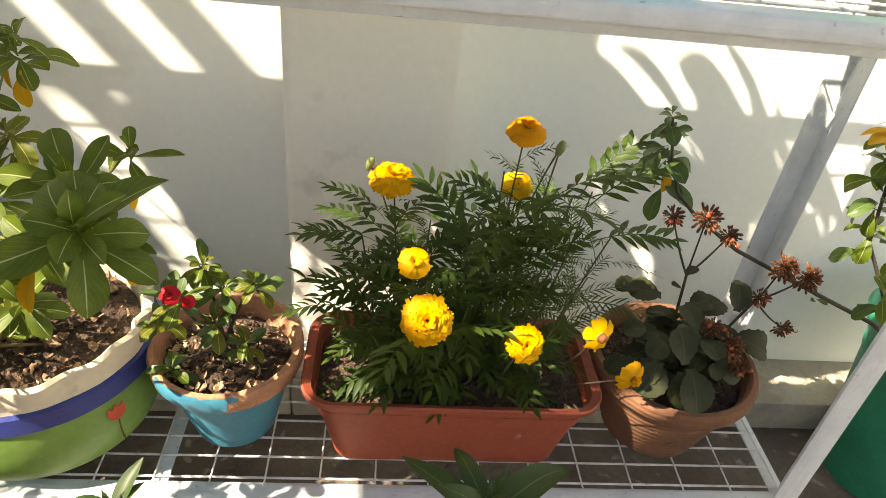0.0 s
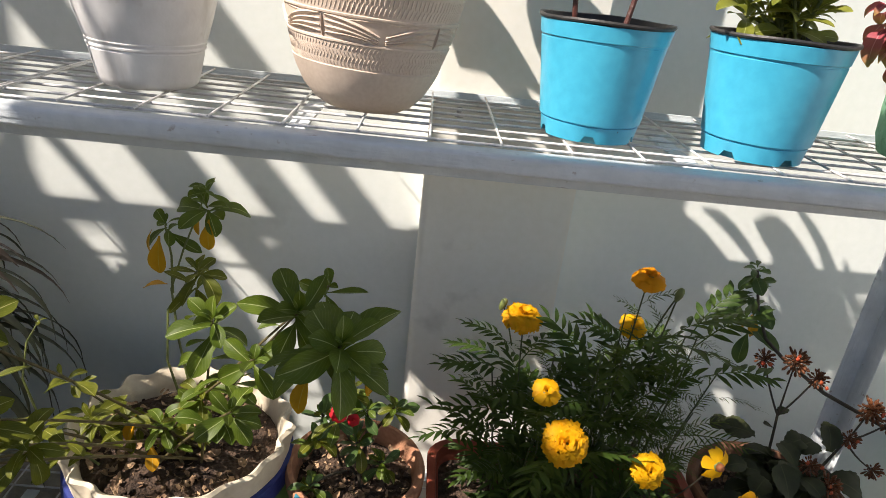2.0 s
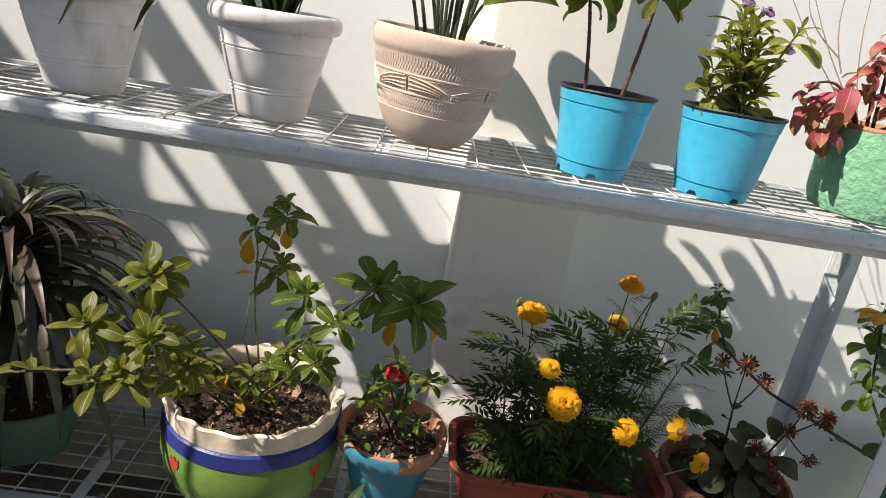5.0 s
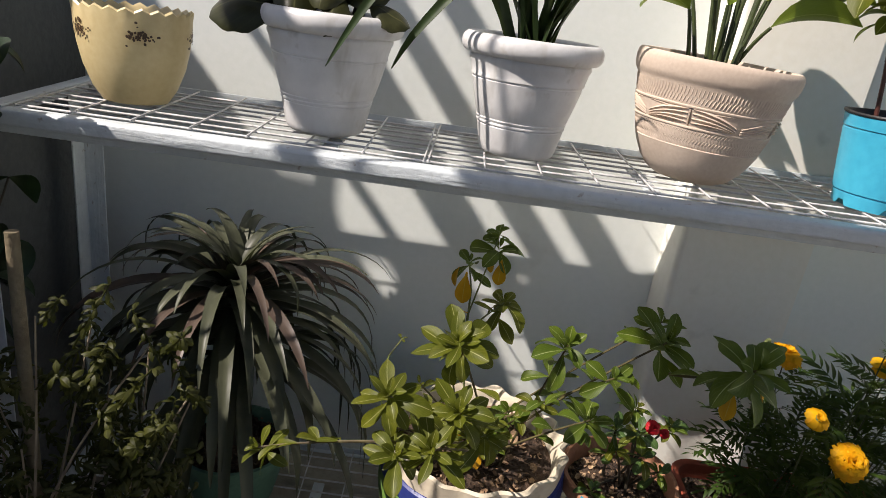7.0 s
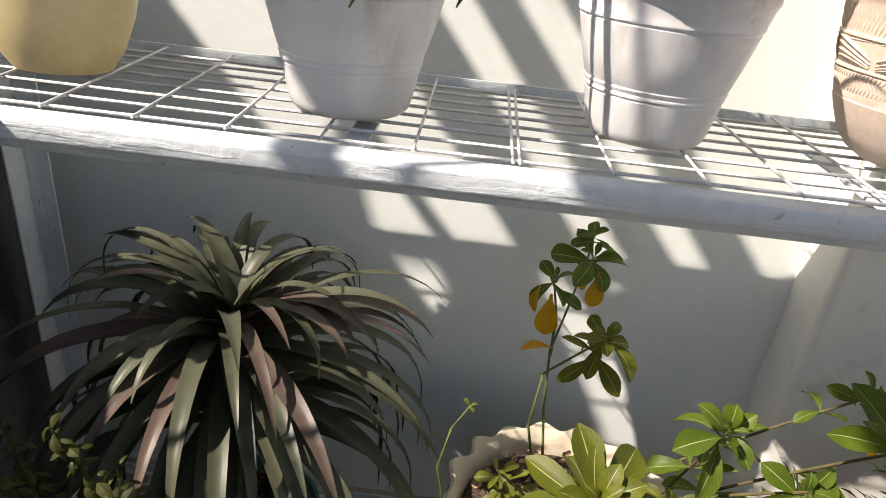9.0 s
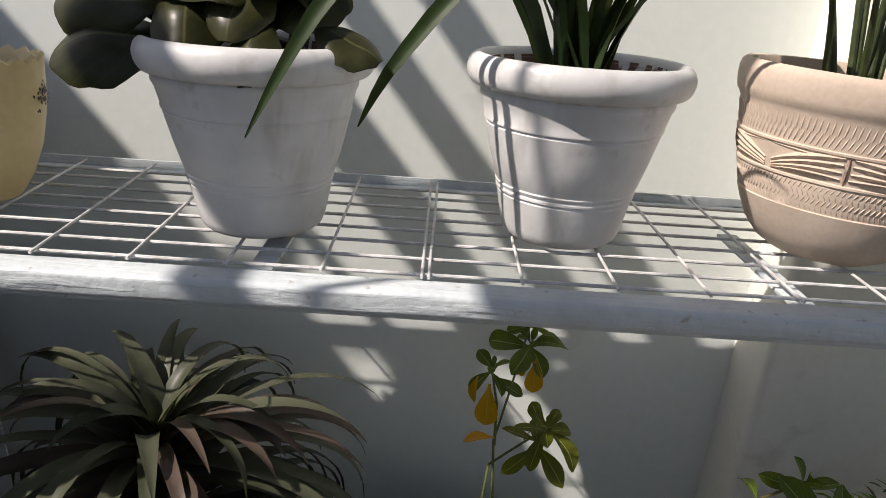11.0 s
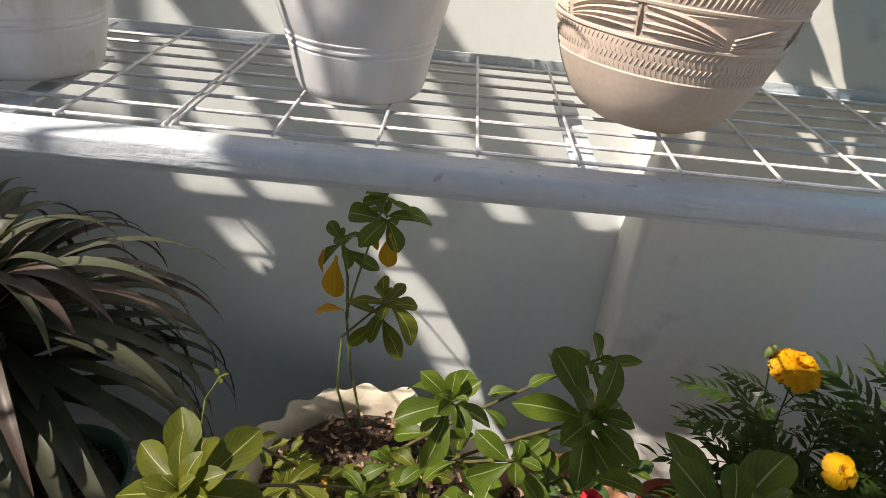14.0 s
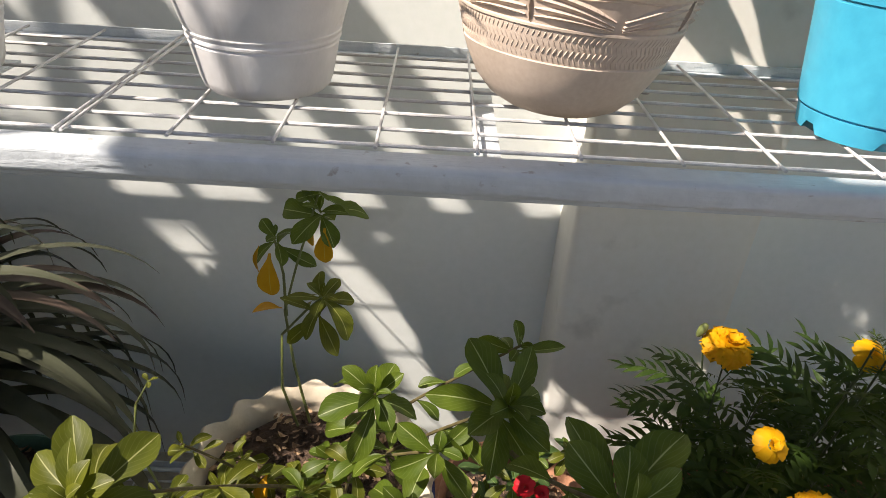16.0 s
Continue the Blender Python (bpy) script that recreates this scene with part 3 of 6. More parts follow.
# arched leaves that meet at upright ribs, between two pressed rope bands
bm = bmesh.new()
for k in range(9):
    a0, a1 = radians(40 * k + 19), radians(40 * k + 59)
    if k % 2:
        a0, a1 = a1, a0
    gap = 0.035 if a1 > a0 else -0.035
    for high, low, w in ((0.1195, 0.1030, 0.0040), (0.1130, 0.0990, 0.0042), (0.1055, 0.0965, 0.0040), (0.0990, 0.0950, 0.0026)):
        ridge([on_bowl(a0 + gap + (a1 - a0 - 2 * gap) * i / 11, high + (low - high) * (i / 11) ** 1.1 + 0.0030 * math.sin(math.pi * i / 11)) for i in range(12)], w, 0.0044, bm)
    ridge([on_bowl(a0 + gap * 4.5 + (a1 - a0 - 5.5 * gap) * i / 7, 0.1192 - 0.003 * (1 - i / 7) ** 2) for i in range(8)], 0.0018, 0.0016, bm)
    ridge([on_bowl(a0, 0.0945 + 0.026 * i / 4) for i in range(5)], 0.0030, 0.0036, bm)
part("leaf_band", bm, TERRA_PALE, bowl)
bm = bmesh.new()
for k in range(132):
    a = 2 * math.pi * k / 132
    for z0, z1, lean in ((0.1262, 0.1385, 0.035), (0.1375, 0.1505, 0.01)):
        ridge([on_bowl(a + lean * i / 4, z0 + (z1 - z0) * i / 4) for i in range(5)], 0.0025, 0.0011, bm)
    for row in range(4):
        lean = 0.03 if row % 2 else -0.03
        ridge([on_bowl(a + 0.03 * (row % 2) + lean * i / 3, 0.0622 + 0.0068 * row + 0.0066 * i / 3) for i in range(4)], 0.0020, 0.0009, bm)
part("rope_band", bm, TERRA_PALE, bowl)

# rough mint cement pot
mint_pot = thing("cement_pot", (0.603, 0.880, TOP + 0.007), "rough mint-green painted cement pot with bare clay lip", "flower pot")
rnd = random.Random(4)
part("body", capped([(0.100, 0), (0.112, 0.004), (0.120, 0.03), (0.123, 0.07), (0.125, 0.11), (0.127, 0.150), (0.1265, 0.166)], 96, lambda a, r: (0.0030 * noise.noise((9 * math.cos(a), 9 * math.sin(a), r * 1.1)), 0)), MINT, mint_pot)
part("lip", lathe([(0.1265, 0.164), (0.1275, 0.168), (0.125, 0.173), (0.118, 0.173), (0.113, 0.166), (0.108, 0.13)], 72, lambda a, r: (0, 0.0012 * math.sin(5 * a + 2 * math.sin(3 * a))))[0], TERRA_CHIP, mint_pot, "bare terracotta lip")
soil(mint_pot, 0.111, 0.14, seed=9, husk=10)

# ---- lower shelf pots ----
LZ = LOW + 0.007
big_pot = thing("painted_pot", (-0.588, 0.878, LZ), "large lime-green painted pot, navy band, frilled ivory rim, red tulips", "flower pot")
big_pot.matrix_basis = big_pot.matrix_basis @ Matrix.Diagonal((1.045, 1.045, 1.0, 1))
side = [(0.12, 0), (0.138, 0.004), (0.165, 0.035), (0.182, 0.075), (0.189, 0.115), (0.188, 0.15)]
part("body", capped(side + [(0.186, 0.168)], 72), LIME, big_pot)
part("band", lathe([(0.1862, 0.165), (0.1895, 0.167), (0.186, 0.196), (0.182, 0.2), (0.176, 0.2)], 72)[0], NAVY, big_pot, "navy blue painted band")


def frill(a, r):
    k = {1: 0.25, 2: 0.6, 3: 1, 4: 1, 5: 0.7}.get(r, 0)
    w = math.sin(16 * a + 0.9 * math.sin(3 * a)) * (0.8 + 0.3 * math.sin(5 * a + 1))
    return 0.0084 * k * w, 0.0026 * k * w


part("frilled_rim", lathe([(0.180, 0.194), (0.180, 0.21), (0.181, 0.228), (0.182, 0.242), (0.1765, 0.2465), (0.170, 0.241), (0.162, 0.215), (0.158, 0.185)], 192, frill)[0], IVORY, big_pot, "ivory frilled clay rim")
soil(big_pot, 0.158, 0.205, seed=12, husk=150)


def flat_shape(points, m, bm):
    bm.faces.new([bm.verts.new(m @ Vector((x, y, 0))) for x, y in points])


TULIP = [(0, -0.016), (0.011, -0.011), (0.015, 0.002), (0.013, 0.017), (0.006, 0.007), (0, 0.02), (-0.006, 0.007), (-0.013, 0.017), (-0.015, 0.002), (-0.011, -0.011)]
for a in (-35, -128, 55, 145):
    bm = bmesh.new()
    flat_shape(TULIP, on_side(radians(a), 0.135, 0.1885, 0.0015), bm)
    part("painted_tulip", bm, RED_PAINT, big_pot, "red-orange painted tulip", smooth=False)
    bm = bmesh.new()
    for j in range(5):
        m = on_side(radians(a + 0.5 * j * j * 0.2), 0.113 - 0.012 * j, (0.189, 0.188, 0.1865, 0.185, 0.1825)[j], 0.0015)
        flat_shape([(-0.0014, -0.0065), (0.0014, -0.0065), (0.0014, 0.0065), (-0.0014, 0.0065)], m, bm)
    part("painted_stalk", bm, DARK_PAINT, big_pot, "dark painted stalk", smooth=False)

blue_pot = thing("small_clay_pot", (-0.274, 0.878, LZ), "small clay pot painted teal-blue with a chipped bare rim", "flower pot", tilt=(2, 0))
blue_pot.matrix_basis = blue_pot.matrix_basis @ Matrix.Diagonal((1, 1, 1.05, 1))
part("body", capped([(0.066, 0), (0.072, 0.002), (0.087, 0.06), (0.101, 0.12), (0.108, 0.15)], 64), TEAL, blue_pot)
part("rim", lathe([(0.108, 0.148), (0.122, 0.15), (0.126, 0.158), (0.127, 0.178), (0.123, 0.186), (0.115, 0.187), (0.111, 0.18), (0.103, 0.14)], 64, lambda a, r: (0, 0.0022 * noise.noise((6 * math.cos(a), 6 * math.sin(a), 3)) if r > 2 else 0))[0], TERRA_CHIP, blue_pot, "bare chipped terracotta rim")
bm = bmesh.new()
bm, _ = lathe([(0.1225, 0.1495), (0.1268, 0.158), (0.1278, 0.178), (0.1245, 0.1855)], 96)
cut = [f for f in bm.faces if not (-138 < math.degrees(math.atan2(f.calc_center_median().y, f.calc_center_median().x)) < -78 + 500 * (f.calc_center_median().z - 0.17))]
bmesh.ops.delete(bm, geom=cut, context="FACES")
part("paint_patch", bm, TEAL, blue_pot, "teal paint left on the rim")
soil(blue_pot, 0.107, 0.152, seed=14, husk=110)

# rectangular planter
planter = thing("window_planter", (0.108, 0.862, LZ), "brick-red rectangular plastic planter with rounded corners", "planter")


def rounded(w, d, r, z, n=8):
    out = []
    for cx, cy, a0 in ((w / 2 - r, d / 2 - r, 0), (-w / 2 + r, d / 2 - r, 90), (-w / 2 + r, -d / 2 + r, 180), (w / 2 - r, -d / 2 + r, 270)):
        out += [(cx + r * math.cos(radians(a0 + 90 * k / n)), cy + r * math.sin(radians(a0 + 90 * k / n)), z) for k in range(n + 1)]
    return out


def lofted(rows, close=True):
    bm = bmesh.new()
    rings = [[bm.verts.new(c) for c in rounded(*row)] for row in rows]
    n = len(rings[0])
    for lo, hi in zip(rings, rings[1:]):
        for k in range(n):
            bm.faces.new((lo[k], lo[(k + 1) % n], hi[(k + 1) % n], hi[k]))
    if close:
        bm.faces.new(list(reversed(rings[0])))
    return bm, rings


bm, _ = lofted([(0.37, 0.135, 0.02, 0.008), (0.39, 0.15, 0.028, 0.0), (0.4, 0.158, 0.03, 0.012), (0.4, 0.158, 0.03, 0.016), (0.452, 0.19, 0.038, 0.135), (0.455, 0.192, 0.038, 0.152), (0.46, 0.196, 0.04, 0.157), (0.49, 0.22, 0.05, 0.166), (0.502, 0.23, 0.055, 0.172), (0.503, 0.231, 0.055, 0.18), (0.496, 0.226, 0.052, 0.183), (0.47, 0.204, 0.042, 0.178), (0.45, 0.19, 0.036, 0.12)])
part("body", bm, PLANTER, planter)
bm, rings = lofted([(0.46, 0.197, 0.038, 0.146), (0.36, 0.12, 0.03, 0.152), (0.2, 0.05, 0.02, 0.15)], False)
bm.faces.new(rings[-1])
part("soil", bm, SOIL, planter)

clay_pot = thing("clay_pot", (0.520, 0.895, LZ), "brown terracotta pot with scratched leaf marks", "flower pot")
part("body", capped([(0.088, 0), (0.093, 0.003), (0.108, 0.05), (0.122, 0.1), (0.133, 0.135), (0.138, 0.142), (0.148, 0.148), (0.152, 0.158), (0.153, 0.174), (0.148, 0.182), (0.14, 0.183), (0.134, 0.176), (0.126, 0.14)], 72), TERRA_COMBED, clay_pot)
soil(clay_pot, 0.13, 0.15, seed=17, husk=20)
bm = bmesh.new()
for a, z, rot, ln in ((-100, 0.07, 40, 0.03), (-96, 0.075, 30, 0.028), (-92, 0.066, 10, 0.02), (-82, 0.06, -40, 0.03), (-76, 0.066, -60, 0.026), (-70, 0.07, 20, 0.03), (-66, 0.058, -30, 0.02)):
    m = on_side(radians(a), z, 0.0955 + (z + 0.003) * 0.285, 0.0002) @ Matrix.Rotation(radians(rot), 4, "Z")
    flat_shape([(-ln / 2, 0), (0, 0.0014), (ln / 2, 0.0004), (0, -0.0014)], m, bm)
part("scratched_mark", bm, DARK_PAINT, clay_pot, "dark scratched leaf marks", smooth=False)

palm_pot = thing("green_pot", (-1.105, 0.885, LZ), "pale sea-green plastic pot under drooping leaves", "flower pot")
part("body", capped([(0.08, 0), (0.086, 0.003), (0.1, 0.06), (0.112, 0.115), (0.122, 0.12), (0.124, 0.14), (0.118, 0.142), (0.112, 0.135), (0.106, 0.1)], 56), SEA_POT, palm_pot)
soil(palm_pot, 0.109, 0.118, seed=19, husk=20)

# big green tub on the floor beside the rack
tub = thing("green_tub", (1.135, 0.94, FLOOR), "deep green plastic tub standing on the floor beside the rack", "flower pot")
part("body", capped([(0.115, 0), (0.12, 0.003), (0.155, 0.4), (0.158, 0.402), (0.16, 0.43), (0.158, 0.434), (0.172, 0.5), (0.182, 0.503), (0.186, 0.52), (0.181, 0.53), (0.172, 0.528), (0.166, 0.5), (0.158, 0.44)], 64), GREEN_POT, tub)
tub.matrix_basis = tub.matrix_basis @ Matrix.Diagonal((1, 1, 0.774, 1))
soil(tub, 0.163, 0.47, seed=21, husk=30)
# ---- leaf matter ----
L_PERI = foliage("periwinkle_leaf", (0.07, 0.092, 0.007), (0.185, 0.188, 0.012), (0.46, 0.47, 0.18), 0.48, 0.34)
L_PERI_DEEP = foliage("deep_periwinkle_leaf", (0.06, 0.105, 0.008), (0.12, 0.165, 0.012), (0.42, 0.48, 0.2), 0.48, 0.3)
L_BRIGHT = foliage("bright_lance_leaf", (0.17, 0.20, 0.03), (0.36, 0.36, 0.06), (0.5, 0.54, 0.2), 0.42, 0.36)
L_YELLOW = foliage("yellowing_leaf", (0.72, 0.33, 0.01), (0.62, 0.36, 0.015), (0.6, 0.45, 0.1), 0.45, 0.4)
L_MARI = foliage("marigold_leaf", (0.026, 0.058, 0.010), (0.07, 0.118, 0.019), None, 0.5, 0.32)
L_MARI_NEW = foliage("young_marigold_leaf", (0.045, 0.083, 0.014), (0.085, 0.13, 0.024), None, 0.5, 0.32)
L_KAL = foliage("kalanchoe_leaf", (0.018, 0.023, 0.008), (0.042, 0.05, 0.016), (0.055, 0.064, 0.024), 0.55, 0.1)
L_PALM = foliage("strap_leaf", (0.105, 0.112, 0.070), (0.014, 0.017, 0.011), None, 0.42, 0.08)
L_PALM_RED = foliage("reddish_strap_leaf", (0.14, 0.10, 0.078), (0.04, 0.03, 0.025), None, 0.42, 0.1)
L_BUSH = foliage("bush_leaf", (0.056, 0.06, 0.009), (0.02, 0.024, 0.006), (0.09, 0.1, 0.028), 0.55, 0.2)
L_LILY = foliage("lily_leaf", (0.2, 0.29, 0.035), (0.14, 0.21, 0.028), (0.28, 0.36, 0.1), 0.4, 0.35)
L_FAT = foliage("fleshy_dark_leaf", (0.028, 0.031, 0.012), (0.085, 0.082, 0.028), (0.1, 0.1, 0.04), 0.36, 0.14)
L_BLADE = foliage("dark_blade_leaf", (0.018, 0.036, 0.012), (0.035, 0.064, 0.018), None, 0.5, 0.15)
L_TREE = foliage("obovate_leaf", (0.045, 0.095, 0.03), (0.10, 0.16, 0.04), (0.2, 0.27, 0.1), 0.38, 0.22)
L_DARK_LANCE = foliage("dark_lance_leaf", (0.022, 0.05, 0.014), (0.05, 0.09, 0.024), (0.12, 0.17, 0.06), 0.45, 0.2)
L_COLEUS = foliage("coleus_leaf", (0.50, 0.10, 0.13), (0.26, 0.035, 0.045), (0.72, 0.32, 0.34), 0.5, 0.3, (0.38, 0.27, 0.09))
L_VINE = foliage("vine_leaf", (0.012, 0.028, 0.012), (0.02, 0.045, 0.018), None, 0.4, 0.1)
STEM = stuff("green_stem", (0.16, 0.19, 0.05), (0.1, 0.12, 0.035), 40.0, rough=0.6)
STEM_SHRUB = stuff("brown_green_stem", (0.12, 0.10, 0.035), (0.06, 0.045, 0.022), 40.0, rough=0.7)
STEM_DEEP = stuff("deep_green_stem", (0.06, 0.08, 0.025), (0.035, 0.05, 0.016), 40.0, rough=0.5)
STEM_RED = stuff("red_brown_stem", (0.1, 0.03, 0.022), (0.055, 0.022, 0.016), 60.0, rough=0.5)
STEM_DARK = stuff("dark_stem", (0.05, 0.04, 0.025), (0.035, 0.03, 0.02), 60.0, rough=0.7)
TWIG = stuff("pale_twig", (0.3, 0.24, 0.17), (0.2, 0.16, 0.11), 60.0, rough=0.8)
PETAL = foliage("yellow_petal", (0.95, 0.55, 0.004), (0.9, 0.40, 0.003), None, 0.6, 0.4)
PETAL_ORANGE = foliage("orange_petal", (0.95, 0.42, 0.004), (0.9, 0.34, 0.004), None, 0.6, 0.4)
PETAL_RED = foliage("red_petal", (0.55, 0.006, 0.018), (0.42, 0.004, 0.012), None, 0.6, 0.2)
PETAL_MAUVE = foliage("mauve_petal", (0.3, 0.2, 0.38), (0.22, 0.15, 0.3), None, 0.5, 0.3)
BUD_RED = foliage("red_brown_bud", (0.10, 0.038, 0.018), (0.22, 0.075, 0.025), None, 0.5, 0.05)
BUD_TIP = foliage("opening_bud", (0.5, 0.03, 0.012), (0.45, 0.16, 0.06), None, 0.5, 0.1)

WIDTHS = {
    "obovate": lambda t: math.sin(math.pi * min(1, t ** 1.45 * 0.985 + 0.015)) ** 0.75,
    "lance": lambda t: math.sin(math.pi * (0.02 + 0.98 * t ** 0.85)) ** 0.9,
    "round": lambda t: math.sin(math.pi * min(1, 0.03 + 0.95 * t ** 1.15)) ** 0.5,
    "strap": lambda t: min(1, 0.6 + 1.6 * t) * max(0.0, 1 - t ** 2.4) ** 0.85,
}


def sheet(bm, uv, spine, sides, widths, fold):
    """A blade from its spine points, side vectors and half widths; fold lifts the two halves."""
    rows = []
    n = len(spine)
    for i in range(n):
        d = (spine[min(i + 1, n - 1)] - spine[max(i - 1, 0)]).normalized()
        up = sides[i].cross(d).normalized()
        w = widths[i]
        rows.append([bm.verts.new(spine[i] + sides[i] * w * s + up * fold * w * abs(s) ** 1.3) for s in (-1, -0.5, 0, 0.5, 1)])
    for i in range(n - 1):
        for j in range(4):
            f = bm.faces.new((rows[i][j], rows[i][j + 1], rows[i + 1][j + 1], rows[i + 1][j]))
            for lp, (a, b) in zip(f.loops, ((i, j), (i, j + 1), (i + 1, j + 1), (i + 1, j))):
                lp[uv].uv = (b / 4, a / (n - 1))


def leaf_mesh(mat, length, width, kind="obovate", curl=0.25, fold=0.25, n=8, wave=0.0, stalk=0.06, bend=0.0, twist=0.0, lobes=9.0):
    """A leaf along +y from its foot, its upper side to +z; bend swings its tip sideways, twist turns it."""
    bm = bmesh.new()
    uv = bm.loops.layers.uv.new()
    spine, sides, widths = [], [], []
    y = z = 0.0
    for i in range(n + 1):
        t = i / n
        a = curl * (0.35 - 1.5 * t)
        spine.append(Vector((bend * length * t * t, y, z + 0.03 * wave * length * math.sin(13 * t))))
        sides.append(Vector((math.cos(twist * t), 0, math.sin(twist * t))))
        widths.append(max(0.0012, width / 2 * WIDTHS[kind](max(0.0, (t - stalk) / (1 - stalk))) * (1 + wave * math.sin(lobes * t))))
        y += length / n * math.cos(a)
        z += length / n * math.sin(a)
    sheet(bm, uv, spine, sides, widths, fold)
    return solid("leaf", bm, mat)


def leaf_set(mat, length, width, kind="obovate", count=6, seed=1):
    """A handful of unlike leaves of one kind."""
    q = random.Random(seed)
    return [leaf_mesh(mat, length * q.uniform(0.86, 1.1), width * q.uniform(0.86, 1.12), kind, q.uniform(0.1, 1.15), q.uniform(0.08, 0.42), 9, q.uniform(0.0, 0.08), 0.06, q.uniform(-0.22, 0.22), q.uniform(-0.5, 0.5)) for _ in range(count)]


def thick_leaf(mat, length, width, thick, bend=0.35, dome=0.18, lobes=0, n=16, seg=20, seed=0.0):
    """A fleshy leaf along +y with a rounded edge; lobes scallops its rim."""
    bm = bmesh.new()
    uv = bm.loops.layers.uv.new()
    rings = []
    for i in range(n + 1):
        t = 0.5 - 0.5 * math.cos(math.pi * i / n)
        w = width / 2 * max(0.03, math.sin(math.pi * min(1.0, 0.02 + 0.95 * t ** 1.1)) ** 0.52) * (1 + (0.035 * math.sin(2 * lobes * math.pi * t) if lobes else 0))
        h = thick / 2 * max(0.3, math.sin(math.pi * min(1.0, 0.06 + 0.9 * t)) ** 0.5)
        ring = []
        for k in range(seg):
            a = 2 * math.pi * k / seg
            x = w * math.cos(a)
            ring.append(bm.verts.new((x, length * t, h * math.sin(a) + bend * length * (0.5 * t - t * t) - dome * x * x / max(width, 0.01) * 4 + 0.12 * width * noise.noise((x / width * 2.2 + seed, t * 2.4, seed)))))
        rings.append(ring)
    for i in range(n):
        for k in range(seg):
            f = bm.faces.new((rings[i][k], rings[i][(k + 1) % seg], rings[i + 1][(k + 1) % seg], rings[i + 1][k]))
            for lp, (u, v) in zip(f.loops, ((k, i), (k + 1, i), (k + 1, i + 1), (k, i + 1))):
                lp[uv].uv = (0.5 + 0.5 * math.cos(2 * math.pi * u / seg), v / n)
    bm.faces.new(list(reversed(rings[0])))
    bm.faces.new(rings[-1])
    return solid("leaf", bm, mat)


def lay(p, azim, pitch, roll=0.0, size=1.0):
    """The pose of a leaf at p that points to azim (degrees from +y) and up by pitch."""
    return Matrix.Translation(p) @ Matrix.Rotation(radians(azim), 4, "Z") @ Matrix.Rotation(radians(pitch), 4, "X") @ Matrix.Rotation(radians(roll), 4, "Y") @ Matrix.Diagonal((size, size, size, 1))


def tip_to(axis):
    return Vector((0, 0, 1)).rotation_difference(Vector(axis)).to_matrix().to_4x4()


def rosette(plant, meshes, at, rnd, n=12, size=1.0, axis=(0, 0, 1), steep=(70, -12), spread=0.016, loose=1.0):
    """A whorl of leaves round a shoot's tip: the inner steep and small, the outer flat and large."""
    a0 = rnd.uniform(0, 360)
    for k in range(n):
        t = k / max(1, n - 1)
        s = size * (0.40 + 0.60 * min(1, t * 1.5)) * rnd.uniform(0.72, 1.16)
        p = Vector((0, 0, -spread * t * rnd.uniform(0.6, 1.5)))
        m = Matrix.Translation(at) @ tip_to(axis) @ lay(p, a0 + 137.5 * k + rnd.uniform(-24, 24) * loose, steep[0] + (steep[1] - steep[0]) * t + rnd.uniform(-17, 17) * loose, rnd.uniform(-26, 26) * loose, s)
        part("leaf", rnd.choice(meshes), None, plant, m=m)


def blade(plant, name, mat, root, azim, rise, length, width, droop, rnd, fold=0.25, n=14, twist=0.0, label=""):
    """A long strap leaf that leaves root upwards by rise degrees and droops along its length."""
    bm = bmesh.new()
    uv = bm.loops.layers.uv.new()
    p, a = Vector(root), radians(rise)
    side = Vector((math.cos(radians(azim)), math.sin(radians(azim)), 0))
    ahead = Vector((-math.sin(radians(azim)), math.cos(radians(azim)), 0))
    spine, sides, widths = [], [], []
    for i in range(n + 1):
        t = i / n
        spine.append(p.copy())
        sides.append((side + Vector((0, 0, twist * t))).normalized())
        widths.append(max(0.0007, width / 2 * WIDTHS["strap"](t)))
        p = p + (ahead * math.cos(a) + Vector((0, 0, 1)) * math.sin(a)) * length / n
        a = max(radians(-88), a - radians(droop) / n * (0.4 + 1.3 * t))
    sheet(bm, uv, spine, sides, widths, fold)
    return part(name, bm, mat, plant, label)


def petal_head(rnd, mat, radius, rows=5, ruffle=0.25, flat=0.5):
    """A full flower head: rows of ruffled petals, looking along +z."""
    bm = bmesh.new()
    uv = bm.loops.layers.uv.new()
    for row in range(rows):
        f = row / (rows - 1) if rows > 1 else 1.0
        count = int(9 + (21 if rows > 4 else 9) * f) if rows > 1 else 6
        ln = radius * (0.42 + 0.62 * f)
        for k in range(count):
            a = 2 * math.pi * (k + 0.5 * (row % 2)) / count + rnd.uniform(-0.12, 0.12)
            lift = radians(82 - (82 - 4) * f ** flat + rnd.uniform(-9, 9))
            out, side = Vector((math.cos(a), math.sin(a), 0)), Vector((-math.sin(a), math.cos(a), 0))
            wd = radius * (0.15 if rows > 4 else 0.26 if rows > 1 else 0.37) * rnd.uniform(0.8, 1.3)
            pts = [out * radius * 0.05 + (out * math.cos(lift - 0.5 * t) + Vector((0, 0, math.sin(lift - 0.5 * t)))) * ln * t for t in (0, 0.35, 0.65, 0.88, 1.0)]
            rowsv = [[bm.verts.new(p + side * wd * w * s + Vector((rnd.uniform(-1, 1), rnd.uniform(-1, 1), rnd.uniform(-1, 1))) * radius * 0.05 * ruffle * 4 * (q / 4)) for s in (-1, 0, 1)] for q, (p, w) in enumerate(zip(pts, (0.25, 0.75, 1.05, 0.95, 0.45)))]
            for lo, hi in zip(rowsv, rowsv[1:]):
                for j in range(2):
                    bm.faces.new((lo[j], lo[j + 1], hi[j + 1], hi[j]))
    return solid("flower_head", bm, mat)


